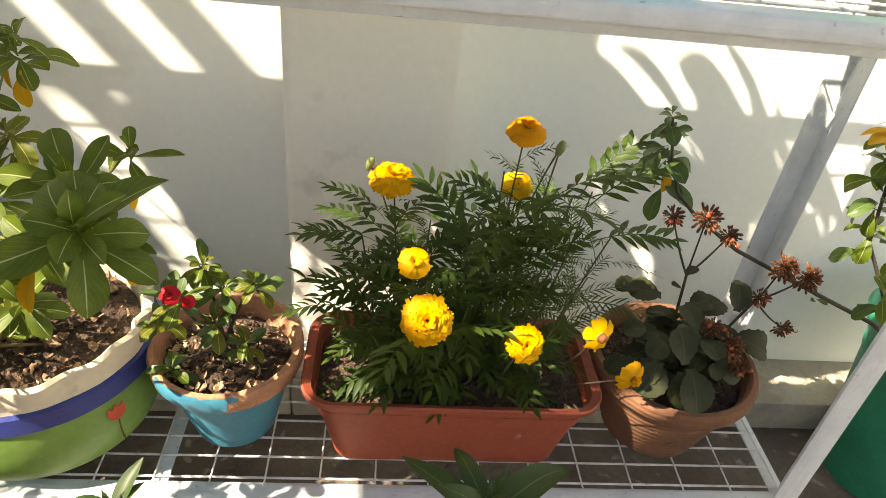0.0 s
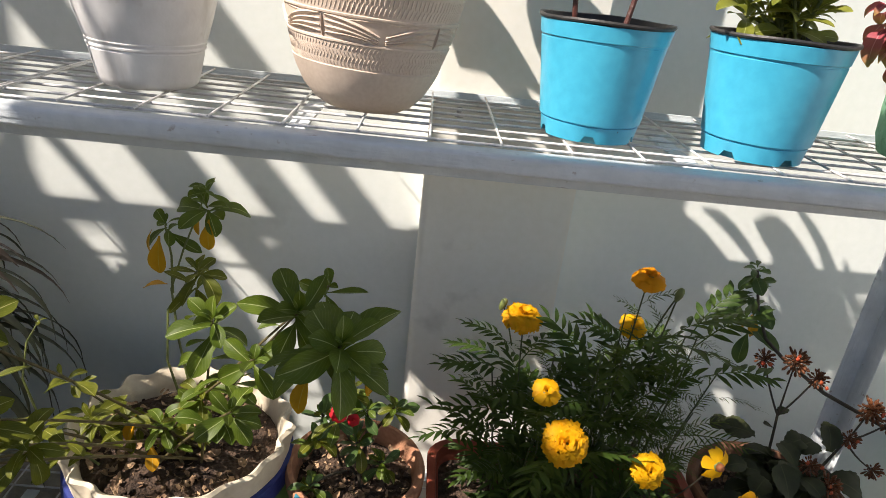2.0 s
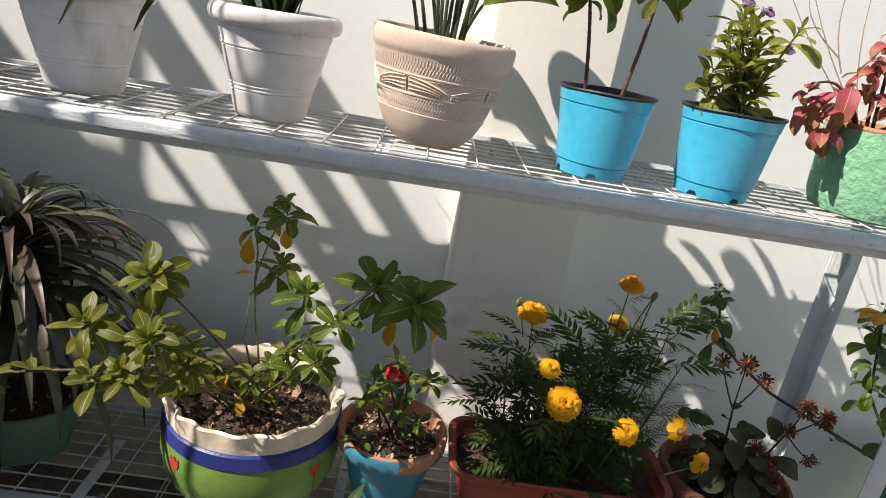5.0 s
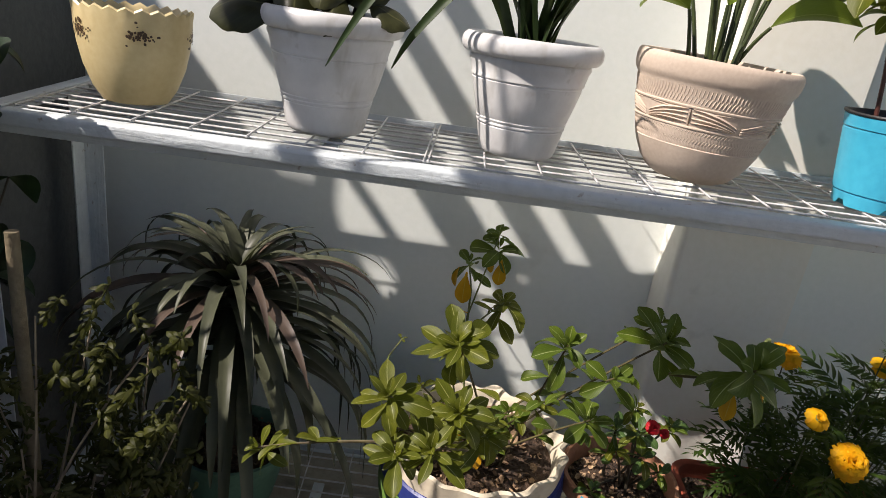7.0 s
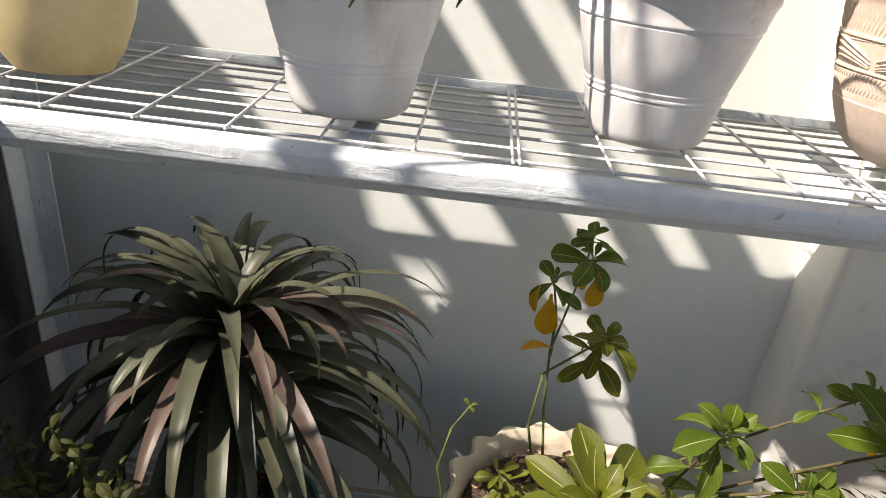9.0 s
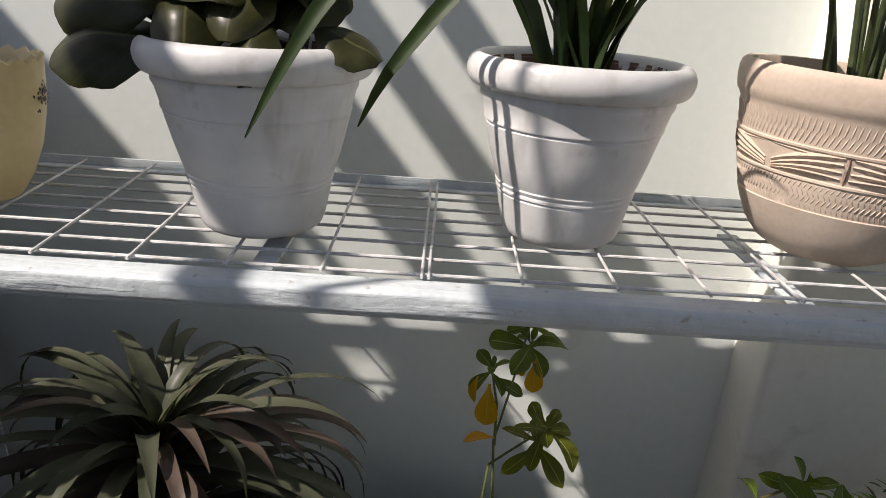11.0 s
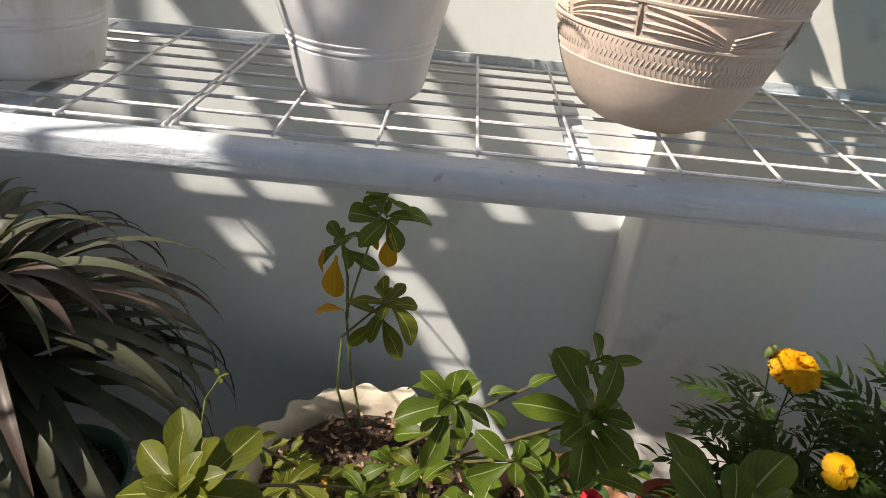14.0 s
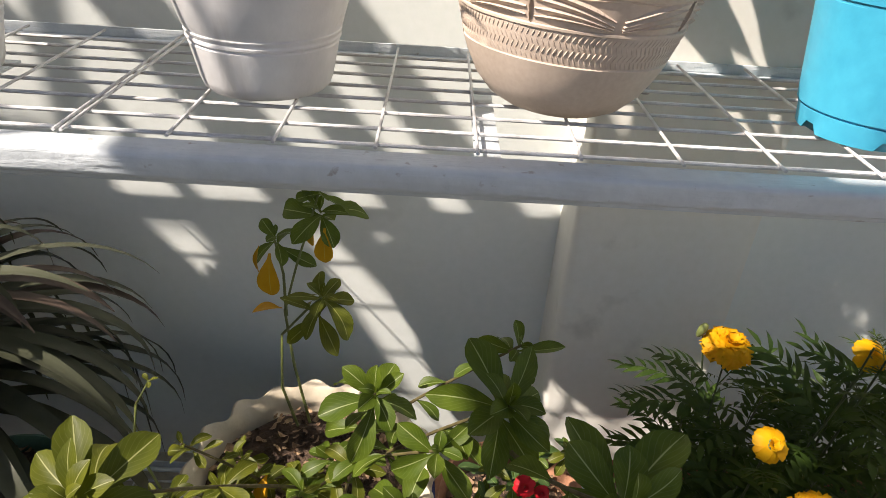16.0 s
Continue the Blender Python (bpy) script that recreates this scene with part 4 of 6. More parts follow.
def calyx(r, length):
    return capped([(r * 0.25, -length), (r * 0.5, -length * 0.85), (r * 0.8, -length * 0.5), (r, -0.1 * length), (r * 0.9, 0), (0.001, 0.001)], 12)


def bloom(plant, at, face, head, r, name="flower"):
    m = Matrix.Translation(at) @ tip_to(face)
    ob = part(name, head, None, plant, m=m)
    part("calyx", calyx(r * 0.36, r * 0.95), STEM, ob, "green calyx")
    return ob


# ---- marigolds in the planter ----
rnd = random.Random(101)
base = Vector((0.108, 0.862, LZ + 0.15))
mari = thing("marigold_plant", base, "marigold plants with ferny dark leaves and yellow flowers", "plant")


def frond_mesh(length, pairs, lw, seed, wide=1.0, mat=None):
    r = random.Random(seed)
    bm = bmesh.new()
    uv = bm.loops.layers.uv.new()
    spine = lambda t: Vector((0, length * t, length * (0.16 * math.sin(2.2 * t) - 0.22 * t * t)))
    for i in range(2 * pairs + 1):
        t = 0.22 + 0.78 * (i // 2) / pairs
        s = (-1, 1)[i % 2] if i < 2 * pairs else 0
        t = min(1.0, t + 0.02 * (i % 2))
        p = spine(t)
        ang = s * radians(58 - 22 * t + r.uniform(-8, 8))
        d = Vector((math.sin(ang), math.cos(ang), r.uniform(-0.25, 0.1))).normalized()
        ln = length * lw * (1.0 - 0.45 * abs(t - 0.5)) * r.uniform(0.85, 1.1)
        sd = d.cross(Vector((0, 0, 1))).normalized()
        lift = lambda u: Vector((0, 0, ln * (0.05 * math.sin(3 * u) - 0.14 * u * u)))
        cols = [[bm.verts.new(p + d * ln * u + sd * e * ln * wd + lift(u) + Vector((0, 0, 0.25 * abs(e) * ln * wd))) for e in (-1, 0, 1)] for u, wd in ((0.0, 0.012), (0.22, 0.075 * wide), (0.5, 0.105 * wide), (0.78, 0.06 * wide), (1.0, 0.004))]
        for lo, hi in zip(cols, cols[1:]):
            for e in range(2):
                bm.faces.new((lo[e], lo[e + 1], hi[e + 1], hi[e]))
    for i in range(6):
        p, q = spine(i / 6), spine((i + 1) / 6)
        w = Vector((length * 0.009, 0, 0))
        bm.faces.new([bm.verts.new(c) for c in (p - w, p + w, q + w, q - w)])
    return solid("frond", bm, mat or L_MARI)


FRONDS = [frond_mesh(0.115, 6, 0.39, 1, 1.3), frond_mesh(0.125, 6, 0.37, 2, 1.3), frond_mesh(0.10, 5, 0.42, 3, 1.35), frond_mesh(0.132, 7, 0.34, 4, 1.3), frond_mesh(0.108, 6, 0.40, 7, 1.2)]
FINE = [frond_mesh(0.062, 7, 0.3, 5, 0.7, L_MARI_NEW), frond_mesh(0.052, 6, 0.32, 6, 0.7, L_MARI_NEW)]
FEATHER = [frond_mesh(0.105, 9, 0.27, 8, 0.55, L_MARI_NEW), frond_mesh(0.09, 8, 0.3, 9, 0.5, L_MARI_NEW), frond_mesh(0.075, 8, 0.32, 10, 0.5, L_MARI_NEW)]
left_shoots = [((0.02, 0.90), (-0.012, 0.885, 0.835), 14), ((0.05, 0.84), (0.020, 0.778, 0.768), 12), ((-0.02, 0.88), (-0.055, 0.87, 0.745), 13), ((0.04, 0.88), (0.045, 0.86, 0.785), 13)]
right_shoots = [((0.14, 0.86), (0.150, 0.812, 0.955), 19), ((0.17, 0.87), (0.194, 0.795, 0.94), 14), ((0.1, 0.86), (0.105, 0.80, 0.835), 14), ((0.15, 0.88), (0.135, 0.83, 0.89), 15), ((0.13, 0.9), (0.17, 0.86, 0.86), 12)]
feather_shoots = [((0.20, 0.88), (0.235, 0.82, 0.865), 16), ((0.22, 0.88), (0.275, 0.86, 0.85), 16), ((0.24, 0.86), (0.315, 0.84, 0.79), 15), ((0.25, 0.87), (0.30, 0.85, 0.70), 13), ((0.2, 0.88), (0.24, 0.80, 0.80), 13)]
low_shoots = [((0.06, 0.83), (0.037, 0.685, 0.745), 13), ((0.18, 0.83), (0.178, 0.71, 0.69), 13), ((0.01, 0.84), (-0.035, 0.79, 0.62), 11), ((0.12, 0.83), (0.11, 0.73, 0.63), 14), ((0.23, 0.83), (0.278, 0.71, 0.70), 4), ((0.25, 0.83), (0.335, 0.685, 0.65), 2), ((0.02, 0.85), (0.02, 0.80, 0.66), 13), ((0.1, 0.85), (0.11, 0.78, 0.72), 14), ((0.19, 0.85), (0.20, 0.78, 0.66), 12)]
for (x, y), top, count in left_shoots + right_shoots + feather_shoots + low_shoots:
    a, b = Vector((x, y, LZ + 0.15)), Vector(top)
    line = [p - base for p in arc(a, b, rnd.uniform(-0.015, 0.015), 8, (rnd.uniform(-1, 1), rnd.uniform(-1, 1), 0))]
    part("stem", tube(line, 0.0023 if count > 4 else 0.0013, 0.0012, 6), STEM_DEEP if count > 4 else STEM_DARK, mari)
    az = rnd.uniform(0, 360)
    count = int(count * 1.08)
    feathery = ((x, y), top) in [f[:2] for f in feather_shoots]
    for k in range(count):
        t = 0.12 + 0.83 * (k + rnd.random() * 0.5) / count
        i = min(7, int(t * 8))
        p = line[i].lerp(line[i + 1], t * 8 - i)
        az += 137.5
        if p.y + base.y < 0.81 and p.z + base.z < 0.65:
            continue
        part("frond", rnd.choice(FEATHER if feathery else FRONDS if t < 0.8 else FINE), None, mari, m=lay(p, az + rnd.uniform(-20, 20), rnd.uniform(5, 48) - 25 * (t < 0.35), rnd.uniform(-25, 25), rnd.uniform(0.72, 1.05)))
for p, az, pitch, s in (((-0.03, 0.86, 0.74), 95, 12, 0.84), ((-0.06, 0.84, 0.62), 100, 8, 0.80), ((-0.05, 0.87, 0.70), 80, 30, 0.76), ((-0.02, 0.86, 0.78), 70, 25, 0.72), ((0.27, 0.85, 0.83), -75, 30, 0.95), ((0.29, 0.85, 0.77), -95, 12, 0.9), ((0.25, 0.84, 0.85), -60, 40, 0.9), ((0.20, 0.81, 0.86), -80, 20, 0.95)):
    part("frond", FRONDS[3], None, mari, m=lay(Vector(p) - base, az, pitch, rnd.uniform(-20, 20), s))
heads = [petal_head(random.Random(s), PETAL, 0.034, 12, 0.4, 0.36) for s in (1, 2)]
small = petal_head(random.Random(3), PETAL, 0.027, 10, 0.4, 0.36)
single = petal_head(random.Random(4), PETAL, 0.026, 1, 0.45)
orange = petal_head(random.Random(5), PETAL_ORANGE, 0.026, 3, 0.3, 0.3)
half = petal_head(random.Random(6), PETAL, 0.023, 2, 0.3, 0.3)
for at, face, head, r in (((0.037, 0.672, 0.755), (0.0, -0.75, 0.6), heads[0], 0.033), ((0.179, 0.694, 0.698), (0.05, -0.8, 0.5), small, 0.026), ((0.021, 0.772, 0.773), (0, -0.6, 0.7), half, 0.022), ((-0.014, 0.882, 0.846), (0.05, -0.25, 1), heads[1], 0.031), ((0.150, 0.808, 0.968), (0, -0.3, 1), orange, 0.028), ((0.283, 0.700, 0.712), (0.3, -0.85, 0.2), single, 0.024), ((0.336, 0.676, 0.658), (0.3, -0.8, 0.1), half, 0.018), ((0.165, 0.86, 0.855), (0, -0.5, 0.6), half, 0.02)):
    flower = bloom(mari, Vector(at) - base, face, head, r)
    if head is single:
        part("disc", capped([(0.0065, -0.001), (0.0068, 0.004), (0.004, 0.0075), (0.0008, 0.008)], 14), BUD_RED, flower, "brown flower centre")
for at in ((0.194, 0.792, 0.948), (-0.048, 0.90, 0.850)):
    part("stem", tube([p - base for p in arc((at[0] * 0.8 + 0.02, at[1] + 0.02, at[2] - 0.09), at, 0.006, 5)], 0.0014, 0.0012, 5), STEM_DEEP, mari)
    part("bud", capped([(0.002, -0.014), (0.005, -0.01), (0.0075, 0), (0.007, 0.008), (0.004, 0.014), (0.001, 0.015)], 12), STEM, mari, "green flower bud", m=Matrix.Translation(Vector(at) - base) @ tip_to((rnd.uniform(-0.2, 0.4), 0, 1)) @ Matrix.Scale(0.8, 4))

# ---- periwinkle in the big pot ----
rnd = random.Random(202)
base = Vector((-0.588, 0.885, LZ + 0.205))
peri = thing("periwinkle_plant", base, "sprawling shrub with oval pale-veined green leaves", "plant")
PERI = leaf_set(L_PERI, 0.070, 0.028, count=9, seed=21)
PERI_DEEP = leaf_set(L_PERI_DEEP, 0.074, 0.032, count=9, seed=22)
YELLOWED = [leaf_mesh(L_YELLOW, 0.052, 0.026, "obovate", 0.4, 0.3)]
front_whorls = [((-0.672, 0.495, 0.975), 25, 0.98), ((-0.758, 0.477, 0.89), 20, 0.92), ((-0.658, 0.466, 0.885), 22, 0.92), ((-0.690, 0.447, 0.832), 15, 0.9), ((-0.738, 0.45, 0.815), 13, 0.85), ((-0.615, 0.50, 0.83), 12, 0.8), ((-0.944, 0.505, 0.75), 8, 0.8)]
inner_whorls = [((-0.60, 0.83, 0.60), 9, 0.62), ((-0.545, 0.84, 0.585), 8, 0.6), ((-0.645, 0.80, 0.62), 8, 0.66), ((-0.70, 0.86, 0.60), 7, 0.55), ((-0.502, 0.737, 0.741), 8, 0.7), ((-0.720, 0.76, 0.737), 5, 0.5), ((-0.759, 0.75, 0.641), 9, 0.7), ((-0.676, 0.75, 0.667), 10, 0.75)]
deep_whorls = [((-0.475, 0.720, 0.878), 15, 0.9), ((-0.342, 0.640, 0.948), 20, 1.0), ((-0.272, 0.495, 0.995), 20, 1.06), ((-0.430, 0.643, 0.785), 11, 0.85), ((-0.319, 0.745, 0.935), 7, 0.7), ((-0.403, 0.66, 0.86), 9, 0.75), ((-0.575, 0.76, 0.657), 9, 0.7), ((-0.54, 0.80, 0.68), 7, 0.6)]
for at, n, s, deep in [(*w, 0) for w in front_whorls + inner_whorls] + [(*w, 1) for w in deep_whorls]:
    at = Vector(at)
    a = Vector((-0.588 + rnd.uniform(-0.06, 0.06), 0.86 + rnd.uniform(-0.05, 0.04), LZ + 0.203))
    mid = a.lerp(at, 0.5) + Vector((0, 0, 0.05 * (at - a).length))
    if at.x < -0.9:
        a, mid = Vector((-0.70, 0.50, 0.80)), Vector((-0.82, 0.51, 0.785))
    if (at - Vector((-0.272, 0.495, 0.995))).length < 0.01:
        a, mid = Vector((-0.338, 0.63, 0.90)), Vector((-0.31, 0.56, 0.93))
    line = [((1 - t) ** 2 * a + 2 * t * (1 - t) * mid + t * t * at) - base for t in [i / 8 for i in range(9)]]
    part("stem", tube(line, 0.0026, 0.0016, 7), STEM_SHRUB, peri)
    lean = Vector((line[8] - line[6])).normalized()
    rosette(peri, PERI_DEEP if deep else PERI, at - base, rnd, int(n * (0.6 if deep else 0.72)) + 4, s * (1.0 if deep else 0.93), lean * 0.7 + Vector((0, -0.42, 0.9)), (72, -24), 0.022, 0.75)
    for k in range(6):
        i = rnd.choice((4, 5, 6, 6, 7, 7))
        part("leaf", rnd.choice(PERI_DEEP if deep else PERI), None, peri, m=lay(line[i], rnd.uniform(0, 360), rnd.uniform(-25, 30), rnd.uniform(-15, 15), s * rnd.uniform(0.6, 0.9)))
for at, az, pitch in (((-0.25, 0.52, 0.965), -120, -70), ((-0.33, 0.72, 0.91), -100, -65), ((-0.30, 0.48, 0.97), 150, -60), ((-0.63, 0.80, 0.64), 160, -50), ((-0.60, 0.78, 0.60), 200, -40)):
    part("leaf", YELLOWED[0], None, peri, "yellowed leaf", m=lay(Vector(at) - base, az, pitch, 0, 0.85))
# the tall bare shoots at the back with hanging orange-yellow leaves
for pts in (((-0.611, 1.0, 0.52), (-0.632, 1.0, 0.66), (-0.640, 1.0, 0.769), (-0.622, 1.02, 0.84), (-0.594, 1.07, 0.935)), ((-0.628, 0.99, 0.52), (-0.652, 0.99, 0.62), (-0.645, 0.99, 0.73), (-0.60, 0.96, 0.80), (-0.572, 0.945, 0.838)), ((-0.638, 1.0, 0.76), (-0.640, 1.01, 0.83), (-0.652, 1.02, 0.885))):
    part("stem", tube([Vector(p) - base for p in pts], 0.0026, 0.0016, 7), STEM, peri)
for at, n, s in (((-0.594, 1.072, 0.945), 8, 0.7), ((-0.590, 1.06, 0.915), 9, 1.0), ((-0.650, 1.02, 0.890), 8, 0.8), ((-0.572, 0.945, 0.842), 12, 0.85), ((-0.58, 0.95, 0.815), 6, 0.9)):
    rosette(peri, PERI if at[2] < 0.86 else PERI_DEEP, Vector(at) - base, rnd, n, s * 1.06, (0, -0.4, 1), (62, -35), 0.02, 0.7)
for at, az, s in (((-0.582, 1.045, 0.893), 175, 1.14), ((-0.655, 1.00, 0.872), 170, 1.38), ((-0.672, 1.01, 0.878), 120, 0.90), ((-0.64, 0.985, 0.785), 80, 1.0), ((-0.600, 1.05, 0.90), 140, 0.8)):
    part("leaf", YELLOWED[0], None, peri, "orange-yellow hanging leaf", m=lay(Vector(at) - base, az, -78 if az > 100 else -12, 0, s))
# a thin bare sprig
part("stem", tube([Vector(p) - base for p in ((-0.70, 0.80, 0.53), (-0.775, 0.79, 0.60), (-0.797, 0.79, 0.70), (-0.785, 0.795, 0.765), (-0.764, 0.80, 0.803))], 0.0022, 0.0014, 6), STEM, peri)
for az, pitch in ((-70, 35), (60, 50), (-150, 20)):
    part("leaf", PERI[0], None, peri, m=lay(Vector((-0.765, 0.80, 0.80)) - base, az, pitch, 0, 0.22))

# ---- small red-flowered plant ----
rnd = random.Random(303)
base = Vector((-0.274, 0.878, LZ + 0.155))
redp = thing("red_flowered_plant", base, "small leafy plant with two red flowers", "plant")
NARROW = leaf_set(L_TREE, 0.050, 0.021, count=3, seed=31) + leaf_set(L_PERI_DEEP, 0.046, 0.02, count=3, seed=32) + leaf_set(L_PERI, 0.046, 0.02, count=3, seed=33)
for at, n in (((-0.330, 0.80, 0.672), 9), ((-0.285, 0.84, 0.70), 10), ((-0.213, 0.835, 0.672), 11), ((-0.33, 0.77, 0.645), 9), ((-0.257, 0.831, 0.664), 9), ((-0.225, 0.80, 0.585), 9), ((-0.345, 0.80, 0.52), 8), ((-0.30, 0.76, 0.70), 7), ((-0.27, 0.80, 0.62), 8)):
    at = Vector(at)
    a = Vector((-0.272 + rnd.uniform(-0.03, 0.03), 0.87 + rnd.uniform(-0.03, 0.03), LZ + 0.15))
    line = [p - base for p in arc(a, at, 0.012, 7)]
    part("stem", tube(line, 0.0032, 0.002, 6), STEM_DARK, redp)
    rosette(redp, NARROW, at - base, rnd, n + 3, 0.95, (rnd.uniform(-0.4, 0.4), -0.3, 1), (60, -25))
for at, r in (((-0.294, 0.716, 0.741), 0.0135), ((-0.272, 0.715, 0.732), 0.0095)):
    line = [p - base for p in arc((-0.30, 0.76, 0.69), at, 0.0, 4)]
    part("stem", tube(line, 0.0014, 0.0012, 5), STEM, redp)
    part("flower", petal_head(rnd, PETAL_RED, r, 2, 0.2, 0.4), None, redp, "red flower", m=Matrix.Translation(Vector(at) - base) @ tip_to((0, -0.7, 0.6)))

# ---- kalanchoe in the clay pot ----
rnd = random.Random(404)
base = Vector((0.520, 0.895, LZ + 0.15))
kal = thing("kalanchoe_plant", base, "kalanchoe with dark rounded leaves and red-brown bud clusters", "plant")
KAL = [leaf_mesh(L_KAL, 0.068, 0.060, "round", 0.45, 0.12, 26, 0.045, 0.1, 0.08, 0.15, 38.0), leaf_mesh(L_KAL, 0.060, 0.052, "round", 0.75, 0.2, 24, 0.045, 0.1, -0.1, -0.2, 32.0), leaf_mesh(L_KAL, 0.048, 0.038, "round", 0.2, 0.3, 20, 0.06, 0.1, 0.05, 0.1, 26.0)]
for x, y, h, n, s in ((0.50, 0.91, 0.10, 9, 1.0), (0.56, 0.88, 0.085, 8, 1.0), (0.46, 0.87, 0.08, 7, 0.9), (0.53, 0.83, 0.07, 7, 1.05), (0.60, 0.90, 0.07, 7, 0.95), (0.49, 0.80, 0.04, 4, 0.95)):
    top = Vector((x, y, base.z + h))
    part("stem", tube([p - base for p in arc((0.52 + (x - 0.52) * 0.5, 0.895 + (y - 0.895) * 0.4, base.z), top, 0.004, 5)], 0.006, 0.004, 7), STEM_DARK, kal)
    rosette(kal, KAL, top - base, rnd, n + 2, s * 1.1, (x - 0.52, y - 0.93, 0.3), (50, -22), 0.03)


def leaf_at(plant, mesh, centre, azim, pitch, roll, size, length):
    """Lays a leaf so that its middle is at centre."""
    m = lay(Vector((0, 0, 0)), azim, pitch, roll, size)
    m.translation = Vector(centre) - (m.to_3x3() @ Vector((0, length * 0.5, 0)))
    part("leaf", mesh, None, plant, m=m)


for centre, az, pitch, roll, size, kind in (((0.453, 0.95, 0.601), 75, 8, -12, 1.0, 0), ((0.471, 0.90, 0.595), 60, 18, 8, 0.95, 1), ((0.406, 0.85, 0.60), 95, 12, -25, 0.8, 1), ((0.42, 0.77, 0.565), 150, -22, -10, 1.1, 0), ((0.496, 0.76, 0.55), 190, -30, 6, 1.2, 0), ((0.468, 0.80, 0.61), 10, 48, 4, 1.0, 0), ((0.584, 0.83, 0.539), 215, -18, 10, 1.05, 0), ((0.645, 0.88, 0.548), 250, -5, 20, 1.15, 0), ((0.614, 0.92, 0.619), -20, 62, 10, 0.95, 1), ((0.53, 0.82, 0.59), 200, 10, 0, 0.9, 1), ((0.44, 0.82, 0.585), 130, 5, -10, 0.9, 1), ((0.55, 0.90, 0.615), -60, 20, 12, 1.0, 0), ((0.50, 0.86, 0.625), 20, 40, -8, 0.9, 1), ((0.535, 0.79, 0.565), 175, -8, 5, 0.8, 2), ((0.39, 0.80, 0.56), 120, -10, -15, 0.85, 1)):
    leaf_at(kal, KAL[kind], Vector(centre) - base, az, pitch, roll, size * 0.88, (0.068, 0.060, 0.048)[kind])
    leaf_at(kal, KAL[1], Vector(centre) - base + Vector((rnd.uniform(-0.028, 0.028), rnd.uniform(0.0, 0.03), rnd.uniform(-0.018, 0.004))), az + rnd.uniform(-50, 50), pitch + rnd.uniform(-10, 10), roll, size * 0.8, 0.060)


def bud_head(r, count, seed, openness=0.2):
    q = random.Random(seed)
    bm = bmesh.new()
    for k in range(count):
        z = 1 - 1.25 * (k + 0.5) / count
        a = 2.4 * k
        d = Vector((math.sqrt(max(0, 1 - z * z)) * math.cos(a), math.sqrt(max(0, 1 - z * z)) * math.sin(a), z))
        d = (d + Vector((q.uniform(-0.16, 0.16), q.uniform(-0.16, 0.16), q.uniform(-0.16, 0.16)))).normalized()
        far = r * q.uniform(0.62, 0.98)
        tube([d * r * 0.1, d * far * 0.6, d * far], 0.0007, 0.0009, 4, bm)
        bmesh.ops.create_icosphere(bm, subdivisions=1, radius=r * q.uniform(0.085, 0.115), matrix=Matrix.Translation(d * far) @ tip_to(d) @ Matrix.Diagonal((1, 1, 2.1, 1)))
    return solid("bud_head", bm, BUD_RED)


HEADS = [bud_head(0.026, 64, 1), bud_head(0.020, 44, 2)]
OPEN_BUD = petal_head(random.Random(9), BUD_TIP, 0.0042, 1, 0.2)
for root, mid, heads_at in (((0.534, 0.955, 0.50), (0.527, 0.965, 0.63), ((0.521, 0.96, 0.755, 0), (0.572, 0.96, 0.722, 1), (0.467, 0.97, 0.750, 1))), ((0.60, 0.92, 0.50), (0.66, 0.94, 0.60), ((0.686, 0.945, 0.672, 0), (0.738, 0.945, 0.652, 0), (0.655, 0.93, 0.615, 1), (0.735, 0.94, 0.538, 1))), ((0.56, 0.86, 0.50), (0.57, 0.85, 0.55), ((0.575, 0.84, 0.575, 0), (0.60, 0.83, 0.54, 1), (0.545, 0.86, 0.60, 1)))):
    part("stem", tube([p - base for p in arc(root, mid, 0.004, 5)], 0.003, 0.0025, 6), STEM_DARK, kal)
    for x, y, z, small_one in heads_at:
        part("stem", tube([p - base for p in arc(mid, (x, y, z), -0.006, 5)], 0.0022, 0.0014, 6), STEM_DARK, kal)
        hd = part("bud_head", HEADS[small_one], None, kal, "cluster of red-brown flower buds", m=Matrix.Translation(Vector((x, y, z)) - base) @ tip_to((x - mid[0], -0.25, z - mid[2] + 0.02)))
        for k in range(2):
            part("open_bud", OPEN_BUD, None, hd, m=pose(rnd.uniform(-0.014, 0.014), rnd.uniform(-0.014, 0.014), 0.022))
for p, az, s in (((0.527, 0.965, 0.63), -60, 0.55), ((0.527, 0.965, 0.60), 100, 0.5), ((0.64, 0.93, 0.58), 60, 0.6)):
    part("leaf", KAL[2], None, kal, m=lay(Vector(p) - base, az, 25, 0, s))

